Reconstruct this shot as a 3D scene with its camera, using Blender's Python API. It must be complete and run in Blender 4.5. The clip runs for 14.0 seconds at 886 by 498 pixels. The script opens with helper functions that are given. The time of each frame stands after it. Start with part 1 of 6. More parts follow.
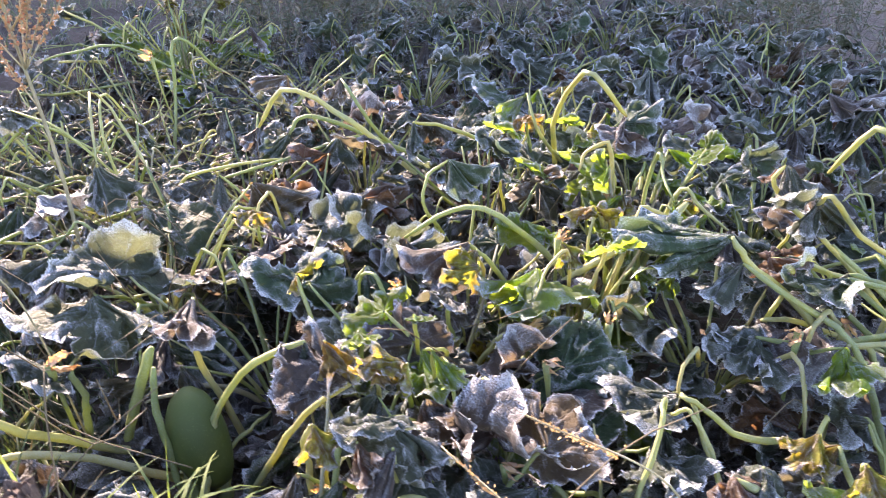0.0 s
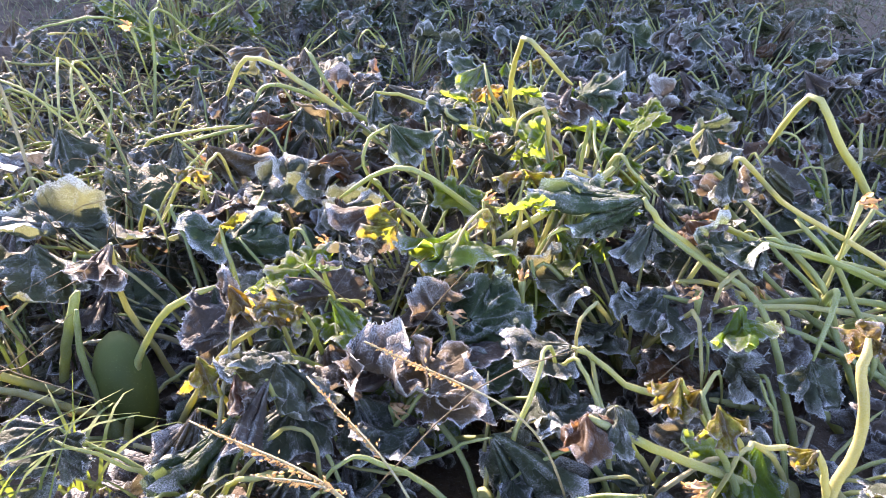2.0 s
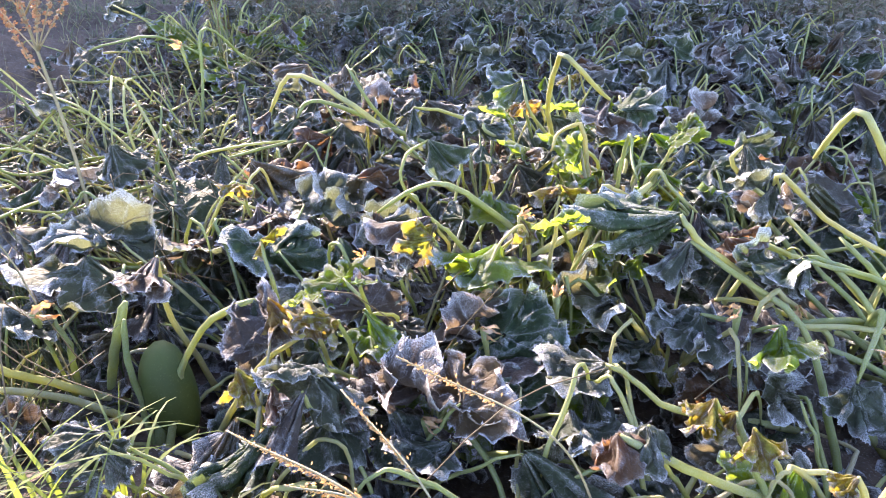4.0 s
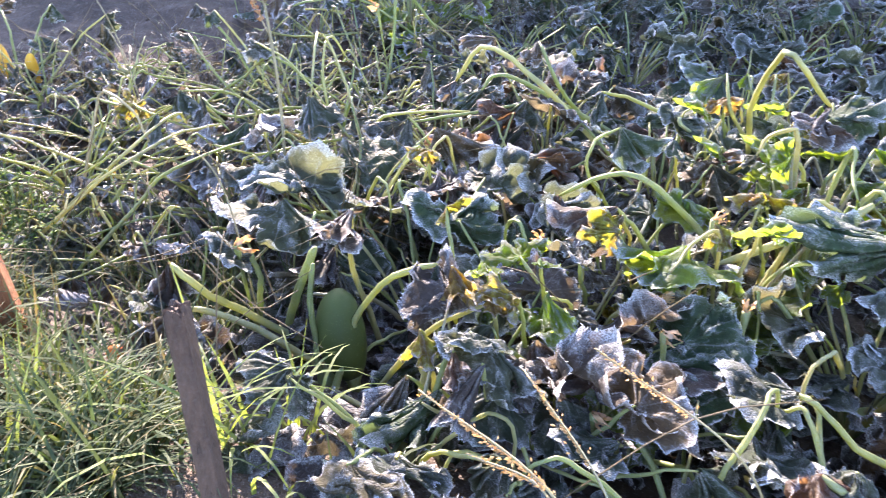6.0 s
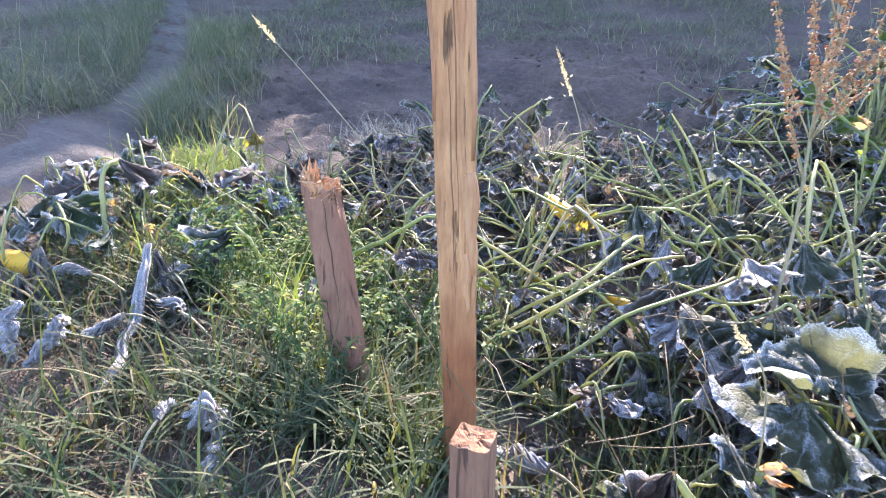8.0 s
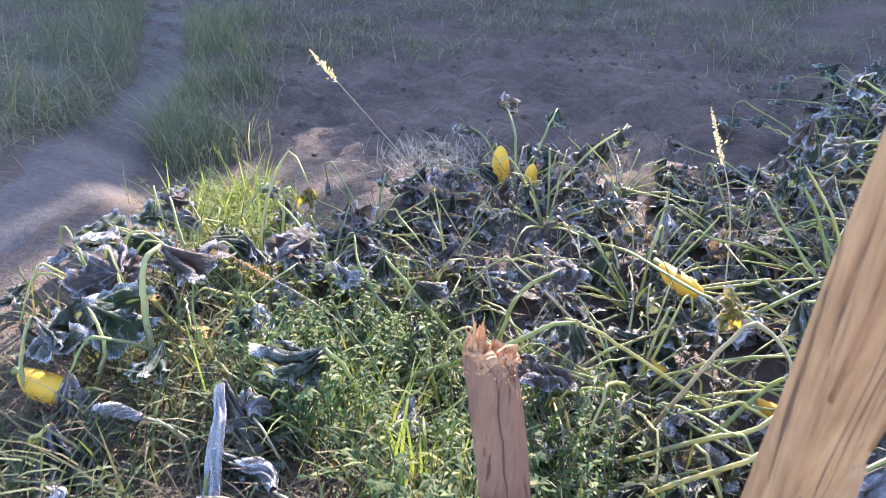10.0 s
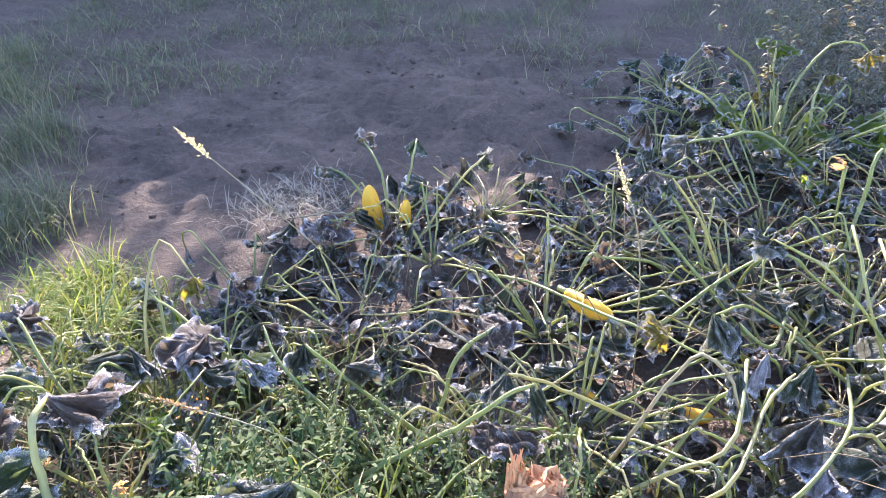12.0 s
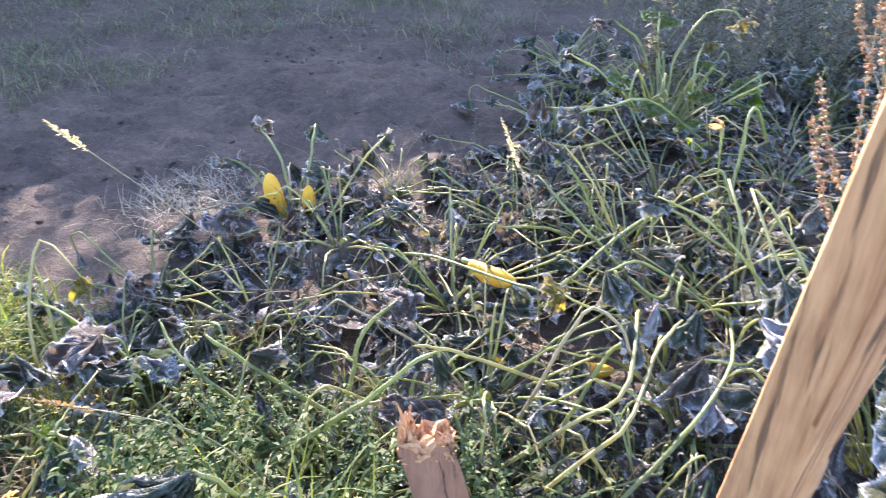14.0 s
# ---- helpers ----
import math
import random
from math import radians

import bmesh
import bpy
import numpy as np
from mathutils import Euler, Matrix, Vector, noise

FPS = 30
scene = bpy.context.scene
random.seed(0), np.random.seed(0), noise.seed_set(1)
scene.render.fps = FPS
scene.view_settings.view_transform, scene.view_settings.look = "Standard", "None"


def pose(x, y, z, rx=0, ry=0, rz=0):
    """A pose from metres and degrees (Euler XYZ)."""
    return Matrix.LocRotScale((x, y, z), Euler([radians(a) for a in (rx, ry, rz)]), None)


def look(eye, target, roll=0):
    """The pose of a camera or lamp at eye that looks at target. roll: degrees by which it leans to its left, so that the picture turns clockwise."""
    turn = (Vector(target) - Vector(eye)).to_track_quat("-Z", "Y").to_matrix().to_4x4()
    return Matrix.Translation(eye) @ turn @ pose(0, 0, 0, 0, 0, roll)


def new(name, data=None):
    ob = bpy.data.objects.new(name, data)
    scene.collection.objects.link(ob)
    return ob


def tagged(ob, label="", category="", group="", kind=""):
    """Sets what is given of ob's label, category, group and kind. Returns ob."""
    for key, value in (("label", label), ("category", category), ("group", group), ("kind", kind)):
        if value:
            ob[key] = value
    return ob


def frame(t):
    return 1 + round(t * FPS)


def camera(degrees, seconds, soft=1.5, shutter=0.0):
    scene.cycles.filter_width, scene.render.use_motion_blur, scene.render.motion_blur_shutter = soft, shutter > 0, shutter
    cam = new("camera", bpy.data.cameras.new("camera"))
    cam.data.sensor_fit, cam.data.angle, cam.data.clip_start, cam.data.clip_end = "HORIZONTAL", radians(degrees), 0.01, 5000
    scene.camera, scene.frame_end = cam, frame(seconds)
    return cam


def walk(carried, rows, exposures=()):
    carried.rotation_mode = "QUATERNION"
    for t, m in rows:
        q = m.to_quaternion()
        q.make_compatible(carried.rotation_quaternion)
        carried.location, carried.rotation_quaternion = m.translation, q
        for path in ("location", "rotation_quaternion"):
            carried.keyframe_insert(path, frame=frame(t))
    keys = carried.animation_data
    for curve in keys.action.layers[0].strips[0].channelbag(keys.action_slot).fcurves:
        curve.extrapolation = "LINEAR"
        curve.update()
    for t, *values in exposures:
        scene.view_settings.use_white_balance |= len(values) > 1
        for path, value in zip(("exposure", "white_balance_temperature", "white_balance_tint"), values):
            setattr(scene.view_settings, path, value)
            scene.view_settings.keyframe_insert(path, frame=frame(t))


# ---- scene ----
cam = camera(67.3, 14.0, soft=0.9, shutter=0.2)
PATH = [
    (0, (0.124, 0.013, 1.122), (0.048, 1.758, 0.149), 1.4),
    (0.5, (0.275, -0.016, 1.08), (0.184, 1.723, 0.097), 3.7),
    (1, (0.332, -0.04, 1.081), (0.173, 1.659, 0.038), 1.7),
    (1.5, (0.342, -0.041, 1.086), (0.14, 1.678, 0.084), 1.5),
    (2, (0.349, -0.04, 1.093), (0.208, 1.681, 0.083), 1.4),
    (2.2, (0.353, -0.039, 1.092), (0.223, 1.692, 0.099), 1.6),
    (4.3, (0.361, -0.05, 1.107), (0.054, 1.667, 0.127), 0.0),
    (4.5, (0.358, -0.052, 1.103), (0.018, 1.657, 0.121), 0.2),
    (5, (0.34, -0.054, 1.105), (-0.075, 1.642, 0.131), 0.1),
    (5.5, (0.327, -0.056, 1.101), (-0.134, 1.62, 0.111), 0.4),
    (6, (0.263, -0.06, 1.1), (-0.378, 1.523, 0.06), 1.8),
    (6.5, (0.129, -0.059, 1.118), (-0.647, 1.46, 0.074), 3.0),
    (7, (-0.058, -0.067, 1.141), (-1.105, 1.363, 0.213), 2.4),
    (7.5, (-0.184, -0.077, 1.141), (-1.475, 1.126, 0.199), 4.4),
    (8, (-0.322, 0.012, 1.147), (-1.717, 1.131, 0.252), -0.1),
    (8.5, (-0.446, 0.068, 1.149), (-1.857, 1.131, 0.213), -1.1),
    (8.7, (-0.482, 0.066, 1.147), (-1.889, 1.116, 0.188), -0.2),
    (10.8, (-1.146, 0.048, 1.351), (-2.265, 1.392, 0.38), -0.3),
    (11, (-1.165, 0.057, 1.36), (-2.134, 1.505, 0.379), -0.4),
    (11.5, (-1.23, 0.026, 1.394), (-2.12, 1.525, 0.413), -0.6),
    (12, (-1.254, 0.001, 1.394), (-2.165, 1.488, 0.414), -0.4),
    (12.5, (-1.25, 0.0, 1.389), (-2.13, 1.497, 0.397), -0.2),
    (13, (-1.246, -0.002, 1.39), (-2.118, 1.499, 0.396), -0.3),
    (13.5, (-1.24, -0.002, 1.388), (-2.111, 1.5, 0.395), -0.3),
    (14, (-1.18, 0.007, 1.366), (-1.882, 1.584, 0.355), -1.0),
]
walk(cam, [(t, look(eye, target, roll)) for t, eye, target, roll in PATH],
     exposures=[(0.0, 2.7, 6550, 30), (5.0, 2.8, 6200, 28), (6.0, 2.85, 6100, 27), (7.0, 2.9, 5950, 26), (8.0, 2.65, 5800, 25), (8.7, 2.65, 5800, 25), (11.0, 2.5, 5950, 27), (12.0, 2.6, 5950, 27), (14.0, 2.65, 6000, 26)])

# ---- light ----
SUN_AZ, SUN_EL = 37.0, 21.5          # degrees to the left of +y, and above the ground
world = bpy.data.worlds.new("sky")
scene.world = world
world.use_nodes = True
wn = world.node_tree
sky = wn.nodes.new("ShaderNodeTexSky")
sky.sky_type, sky.sun_disc = "NISHITA", False
sky.sun_elevation, sky.sun_rotation = radians(SUN_EL), radians(-SUN_AZ)
wn.links.new(sky.outputs[0], wn.nodes["Background"].inputs[0])
wn.nodes["Background"].inputs[1].default_value = 0.15
sun_data = bpy.data.lights.new("sun", "SUN")
sun_data.energy, sun_data.angle, sun_data.color = 5.0, radians(0.5), (1.0, 0.86, 0.66)
sun = new("sun", sun_data)
sun.matrix_world = look((-6, 8, 5), (-6 + math.sin(radians(SUN_AZ)), 8 - math.cos(radians(SUN_AZ)), 5 - math.tan(radians(SUN_EL))))

# ---- materials ----


def material(name):
    m = bpy.data.materials.new(name)
    m.use_nodes = True
    t = m.node_tree
    return m, t, t.nodes["Principled BSDF"], t.nodes["Material Output"]


def node(t, kind, **values):
    n = t.nodes.new(kind)
    for key, value in values.items():
        n.inputs[key.replace("_", " ")].default_value = value
    return n


def noise_of(t, scale, detail=3.0, rough=0.55, where=None):
    n = node(t, "ShaderNodeTexNoise", Scale=scale, Detail=detail, Roughness=rough)
    if where is not None:
        t.links.new(where, n.inputs["Vector"])
    return n.outputs["Fac"]


def place(t):
    return t.nodes.new("ShaderNodeTexCoord").outputs["Object"]


def spot(t):
    return t.nodes.new("ShaderNodeNewGeometry").outputs["Position"]


def ramp(t, source, stops):
    n = t.nodes.new("ShaderNodeValToRGB")
    while len(n.color_ramp.elements) < len(stops):
        n.color_ramp.elements.new(0.5)
    for e, (at, c) in zip(n.color_ramp.elements, stops):
        e.position = at
        e.color = (*c, 1) if len(c) == 3 else c
    t.links.new(source, n.inputs[0])
    return n.outputs[0]


def mix(t, fac, a, b, kind="MIX"):
    n = t.nodes.new("ShaderNodeMix")
    n.data_type, n.blend_type = "RGBA", kind
    for value, i in ((fac, 0), (a, 6), (b, 7)):
        if isinstance(value, (int, float)):
            n.inputs[i].default_value = value
        elif isinstance(value, tuple):
            n.inputs[i].default_value = (*value, 1)
        else:
            t.links.new(value, n.inputs[i])
    return n.outputs[2]


def calc(t, kind, a, b=0.0, c=0.0, clamp=False):
    n = t.nodes.new("ShaderNodeMath")
    n.operation, n.use_clamp = kind, clamp
    for i, value in enumerate((a, b, c)):
        if isinstance(value, (int, float)):
            n.inputs[i].default_value = value
        else:
            t.links.new(value, n.inputs[i])
    return n.outputs[0]


def bump(t, bsdf, height, strength=0.4, distance=0.004):
    n = node(t, "ShaderNodeBump", Strength=strength, Distance=distance)
    t.links.new(height, n.inputs["Height"])
    t.links.new(n.outputs[0], bsdf.inputs["Normal"])


def see_through(t, bsdf, out, colour, share):
    """Mixes in light that passes through a thin leaf."""
    tr = t.nodes.new("ShaderNodeBsdfTranslucent")
    t.links.new(colour, tr.inputs[0])
    m = t.nodes.new("ShaderNodeMixShader")
    if isinstance(share, float):
        m.inputs[0].default_value = share
    else:
        t.links.new(share, m.inputs[0])
    t.links.new(bsdf.outputs[0], m.inputs[1])
    t.links.new(tr.outputs[0], m.inputs[2])
    t.links.new(m.outputs[0], out.inputs[0])


def each(t):
    return t.nodes.new("ShaderNodeObjectInfo").outputs["Random"]


def island(t):
    return t.nodes.new("ShaderNodeNewGeometry").outputs["Random Per Island"]


def stored(t, name):
    n = t.nodes.new("ShaderNodeAttribute")
    n.attribute_name = name
    return n.outputs["Fac"]


FROST = (0.77, 0.795, 0.835)


def leaf_material(name, stops, frost, share, random_of=each, glow=(1.7, 1.5, 1.0), unit=0.16, blotch=0.55, dust=-1.36, crisp=0.0):
    m, t, b, out = material(name)
    p = place(t)
    base = ramp(t, random_of(t), stops)
    blot = noise_of(t, 30 * unit, 4, 0.6, p)
    base = mix(t, calc(t, "MULTIPLY_ADD", blot, 3.0 * blotch, -0.9 * blotch, True), base, mix(t, 1.0, base, (0.42, 0.36, 0.4), "MULTIPLY"))
    crease = stored(t, "rib")
    out_, off_ = stored(t, "along"), stored(t, "aside")
    main = calc(t, "MULTIPLY_ADD", off_, -34.0, 1.0, True)
    wave = calc(t, "FRACT", calc(t, "MULTIPLY_ADD", off_, -7.0, calc(t, "MULTIPLY", out_, 8.0)))
    twig = calc(t, "MULTIPLY_ADD", calc(t, "ABSOLUTE", calc(t, "SUBTRACT", wave, 0.5)), -7.0, 1.0, True)
    net = node(t, "ShaderNodeTexVoronoi", Scale=95 * unit)
    net.feature = "DISTANCE_TO_EDGE"
    t.links.new(p, net.inputs["Vector"])
    mesh = calc(t, "MULTIPLY_ADD", net.outputs[0], -9.0, 1.0, True)
    rib = calc(t, "MAXIMUM", main, calc(t, "MULTIPLY", twig, 0.35))
    base = mix(t, calc(t, "MULTIPLY", rib, 0.22), base, mix(t, 1.0, base, (1.7, 1.7, 1.3), "MULTIPLY"))
    rim = stored(t, "rim")
    if crisp:
        burnt = calc(t, "MULTIPLY_ADD", noise_of(t, 14 * unit, 3, 0.6, p), 4.0, -1.9, True)
        burnt = calc(t, "ADD", calc(t, "MULTIPLY", rim, crisp), calc(t, "MULTIPLY", burnt, crisp), clamp=True)
        base = mix(t, burnt, base, (0.16, 0.095, 0.045))
    fine = noise_of(t, 420 * unit, 3, 0.75, p)
    patch = noise_of(t, 18 * unit, 4, 0.65, p)
    needles = calc(t, "MULTIPLY_ADD", fine, 3.2, -1.15, True)
    amount = calc(t, "ADD", calc(t, "MULTIPLY", rim, 2.3), calc(t, "MULTIPLY", crease, 0.65))
    amount = calc(t, "ADD", amount, calc(t, "ADD", calc(t, "MULTIPLY", mesh, 0.3), calc(t, "MULTIPLY", rib, 0.55)))
    amount = calc(t, "ADD", amount, calc(t, "MULTIPLY_ADD", patch, 2.4, dust))
    amount = calc(t, "MULTIPLY", calc(t, "MULTIPLY", amount, needles, clamp=True), frost, clamp=True)
    colour = mix(t, amount, base, FROST)
    t.links.new(colour, b.inputs["Base Color"])
    t.links.new(calc(t, "MULTIPLY_ADD", amount, 0.25, 0.5), b.inputs["Roughness"])
    b.inputs["Specular IOR Level"].default_value = 0.16
    veins = calc(t, "ADD", calc(t, "MULTIPLY", rib, 0.9), calc(t, "ADD", noise_of(t, 90 * unit, 4, 0.65, p), calc(t, "MULTIPLY", fine, 0.5)))
    bump(t, b, calc(t, "ADD", veins, calc(t, "MULTIPLY", mesh, -0.5)), 0.8, 0.006)
    see_through(t, b, out, mix(t, 1.0, base, glow, "MULTIPLY"), calc(t, "MULTIPLY_ADD", amount, -share * 0.6, share))
    return m


def stalk_material(name, stops, share=0.35, frost=0.3):
    m, t, b, out = material(name)
    p = place(t)
    base = ramp(t, each(t), stops)
    base = mix(t, noise_of(t, 14, 3, 0.6, p), base, mix(t, 1.0, base, (0.55, 0.6, 0.5), "MULTIPLY"))
    hair = noise_of(t, 500, 2, 0.6, p)
    amount = calc(t, "MULTIPLY", calc(t, "MULTIPLY_ADD", hair, 2.4, -0.8, True), calc(t, "MULTIPLY", noise_of(t, 9, 2, 0.5, p), frost * 1.6), clamp=True)
    t.links.new(mix(t, amount, base, FROST), b.inputs["Base Color"])
    b.inputs["Roughness"].default_value = 0.5
    bump(t, b, calc(t, "ADD", hair, noise_of(t, 120, 2, 0.5, p)), 0.4, 0.002)
    see_through(t, b, out, mix(t, 1.0, base, (1.7, 1.75, 0.8), "MULTIPLY"), share)
    return m


WILTED = leaf_material("wilted_leaf", ((0.0, (0.09, 0.082, 0.08)), (0.16, (0.12, 0.1, 0.088)), (0.3, (0.07, 0.095, 0.068)), (0.6, (0.085, 0.105, 0.078)), (0.88, (0.065, 0.11, 0.06)), (1.0, (0.15, 0.11, 0.075))), 0.9, 0.42)
FROSTED = leaf_material("frosted_leaf", ((0.0, (0.17, 0.165, 0.165)), (1.0, (0.25, 0.235, 0.225))), 0.95, 0.14, glow=(1.2, 1.15, 1.0), dust=-1.0)
RAG = leaf_material("withered_rag", ((0.0, (0.22, 0.21, 0.2)), (1.0, (0.3, 0.28, 0.26))), 0.75, 0.2, dust=-0.95, unit=1.0)
GREEN = leaf_material("green_leaf", ((0.0, (0.065, 0.115, 0.045)), (0.5, (0.095, 0.15, 0.05)), (1.0, (0.06, 0.1, 0.06))), 0.85, 0.58, glow=(5.6, 4.8, 0.7))
YELLOW = leaf_material("yellowed_leaf", ((0.0, (0.36, 0.34, 0.075)), (0.6, (0.3, 0.34, 0.08)), (1.0, (0.38, 0.28, 0.1))), 0.8, 0.55, glow=(1.6, 1.6, 0.55), blotch=1.2, crisp=0.8)
BROWN = leaf_material("brown_leaf", ((0.0, (0.13, 0.085, 0.055)), (0.5, (0.17, 0.115, 0.07)), (1.0, (0.1, 0.07, 0.055))), 0.6, 0.45, glow=(1.8, 1.4, 0.9))
LITTER = leaf_material("litter_leaf", ((0.0, (0.06, 0.052, 0.052)), (0.4, (0.075, 0.068, 0.06)), (0.7, (0.055, 0.08, 0.052)), (1.0, (0.09, 0.068, 0.05))), 0.7, 0.3, island, unit=1.0)
STALK = stalk_material("leaf_stalk", ((0.0, (0.22, 0.27, 0.065)), (0.5, (0.32, 0.34, 0.09)), (0.8, (0.43, 0.42, 0.17)), (1.0, (0.39, 0.35, 0.13))))
DRY_STALK = stalk_material("dry_stalk", ((0.0, (0.4, 0.33, 0.16)), (1.0, (0.3, 0.26, 0.13))), 0.15)


def grass_material(name, stops, share, frost, glow=(1.8, 1.75, 1.1)):
    m, t, b, out = material(name)
    base = ramp(t, island(t), stops)
    p = spot(t)
    amount = calc(t, "MULTIPLY", calc(t, "MULTIPLY_ADD", noise_of(t, 60, 3, 0.7, p), 2.0, -0.6, True), frost)
    base = mix(t, calc(t, "MULTIPLY", noise_of(t, 3, 2, 0.5, p), 0.7), base, mix(t, 1.0, base, (0.6, 0.62, 0.6), "MULTIPLY"))
    t.links.new(mix(t, amount, base, FROST), b.inputs["Base Color"])
    b.inputs["Roughness"].default_value = 0.6
    b.inputs["Specular IOR Level"].default_value = 0.12
    see_through(t, b, out, mix(t, 1.0, base, glow, "MULTIPLY"), share)
    return m


# two copies of one grass: shade and sunlight are put into the colours
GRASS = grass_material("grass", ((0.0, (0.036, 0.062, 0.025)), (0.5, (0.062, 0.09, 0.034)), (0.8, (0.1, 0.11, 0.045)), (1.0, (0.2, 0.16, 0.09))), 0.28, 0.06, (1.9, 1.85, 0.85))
SUNLIT_GRASS = grass_material("sunlit_grass", ((0.0, (0.1, 0.17, 0.035)), (0.5, (0.17, 0.24, 0.05)), (0.8, (0.27, 0.28, 0.09)), (1.0, (0.42, 0.36, 0.2))), 0.4, 0.15, (1.8, 1.75, 0.8))
VERGE = grass_material("frosted_grass", ((0.0, (0.06, 0.085, 0.035)), (0.45, (0.1, 0.13, 0.055)), (0.8, (0.17, 0.17, 0.085)), (1.0, (0.34, 0.3, 0.19))), 0.4, 0.22)
STRAW = grass_material("straw", ((0.0, (0.13, 0.1, 0.06)), (0.6, (0.19, 0.15, 0.09)), (1.0, (0.08, 0.065, 0.042))), 0.3, 0.08)
HAY = grass_material("hay", ((0.0, (0.24, 0.21, 0.16)), (0.6, (0.38, 0.34, 0.26)), (1.0, (0.14, 0.12, 0.09))), 0.25, 0.3)
LEAFY = grass_material("green_weed", ((0.0, (0.04, 0.09, 0.025)), (0.6, (0.075, 0.14, 0.035)), (0.9, (0.15, 0.19, 0.055)), (1.0, (0.26, 0.26, 0.1))), 0.42, 0.12, (2.1, 2.0, 0.7))
WEED = grass_material("weed", ((0.0, (0.07, 0.1, 0.05)), (0.5, (0.12, 0.12, 0.07)), (1.0, (0.16, 0.12, 0.08))), 0.3, 0.3)
SEED = grass_material("seed_head", ((0.0, (0.62, 0.56, 0.44)), (1.0, (0.76, 0.7, 0.58))), 0.4, 0.4)
TAN_SEED = grass_material("tan_seed_head", ((0.0, (0.46, 0.32, 0.16)), (1.0, (0.62, 0.47, 0.28))), 0.45, 0.12)
DOCK_SEED = grass_material("rust_seeds", ((0.0, (0.3, 0.18, 0.09)), (0.8, (0.44, 0.3, 0.16)), (1.0, (0.4, 0.13, 0.06))), 0.35, 0.15)
PETAL = grass_material("orange_petal", ((0.0, (0.5, 0.24, 0.07)), (1.0, (0.58, 0.4, 0.22))), 0.35, 0.3)


def soil_material(name, dark, mid, light):
    m, t, b, out = material(name)
    p = spot(t)
    big, small = noise_of(t, 1.6, 4, 0.6, p), noise_of(t, 28, 5, 0.65, p)
    grit = noise_of(t, 170, 3, 0.6, p)
    c = ramp(t, calc(t, "ADD", calc(t, "MULTIPLY", big, 0.55), calc(t, "MULTIPLY", small, 0.45)), ((0.33, dark), (0.5, mid), (0.68, light)))
    c = mix(t, calc(t, "MULTIPLY_ADD", grit, 2.6, -1.5, True), c, mix(t, 0.5, c, FROST))
    t.links.new(c, b.inputs["Base Color"])
    b.inputs["Roughness"].default_value = 0.92
    bump(t, b, calc(t, "ADD", small, calc(t, "MULTIPLY", grit, 0.35)), 0.9, 0.03)
    return m


SOIL = soil_material("soil", (0.045, 0.031, 0.023), (0.09, 0.064, 0.047), (0.15, 0.108, 0.08))
TRODDEN = soil_material("trodden_earth", (0.055, 0.046, 0.04), (0.1, 0.087, 0.077), (0.16, 0.142, 0.128))


def wood_material(name, dark, light, frost=0.0, low_dark=0.0):
    m, t, b, out = material(name)
    p = place(t)
    stretch = t.nodes.new("ShaderNodeMapping")
    stretch.inputs["Scale"].default_value = (1, 1, 0.06)
    t.links.new(p, stretch.inputs[0])
    grain = noise_of(t, 130, 5, 0.65, stretch.outputs[0])
    broad = noise_of(t, 24, 3, 0.5, stretch.outputs[0])
    dirt = noise_of(t, 7, 4, 0.6, p)
    c = ramp(t, calc(t, "ADD", calc(t, "MULTIPLY", grain, 0.5), calc(t, "MULTIPLY", broad, 0.5)), ((0.32, dark), (0.62, light)))
    c = mix(t, calc(t, "MULTIPLY_ADD", dirt, 2.2, -1.05, True), c, mix(t, 1.0, c, (0.45, 0.38, 0.34), "MULTIPLY"))
    # below a ragged height the wood turns darker and redder
    if low_dark:
        parts = t.nodes.new("ShaderNodeSeparateXYZ")
        t.links.new(p, parts.inputs[0])
        ragged_z = calc(t, "ADD", parts.outputs[2], calc(t, "MULTIPLY", noise_of(t, 14, 4, 0.6, stretch.outputs[0]), 0.5))
        c = mix(t, calc(t, "MULTIPLY_ADD", ragged_z, -4.0, 4.0 * low_dark + 1.4, True), c, mix(t, 1.0, c, (0.5, 0.36, 0.31), "MULTIPLY"))
    if frost:
        c = mix(t, calc(t, "MULTIPLY", calc(t, "MULTIPLY_ADD", noise_of(t, 200, 3, 0.7, p), 2.2, -1.0, True), frost), c, FROST)
    cracks = calc(t, "MULTIPLY_ADD", noise_of(t, 46, 4, 0.6, stretch.outputs[0]), -18.0, 7.1, True)
    c = mix(t, calc(t, "MULTIPLY", cracks, 0.75), c, (0.05, 0.03, 0.02))
    t.links.new(c, b.inputs["Base Color"])
    b.inputs["Roughness"].default_value = 0.8
    bump(t, b, calc(t, "SUBTRACT", calc(t, "ADD", grain, broad), cracks), 0.9, 0.006)
    return m


WOOD = wood_material("sawn_wood", (0.33, 0.145, 0.06), (0.66, 0.39, 0.185), low_dark=0.6)
WOOD_BROWN = wood_material("weathered_wood", (0.17, 0.085, 0.052), (0.28, 0.15, 0.092))
WOOD_DARK = wood_material("rotten_wood", (0.05, 0.028, 0.018), (0.115, 0.066, 0.04), 0.05)
WOOD_RAW = wood_material("splintered_wood", (0.34, 0.15, 0.07), (0.58, 0.34, 0.17))


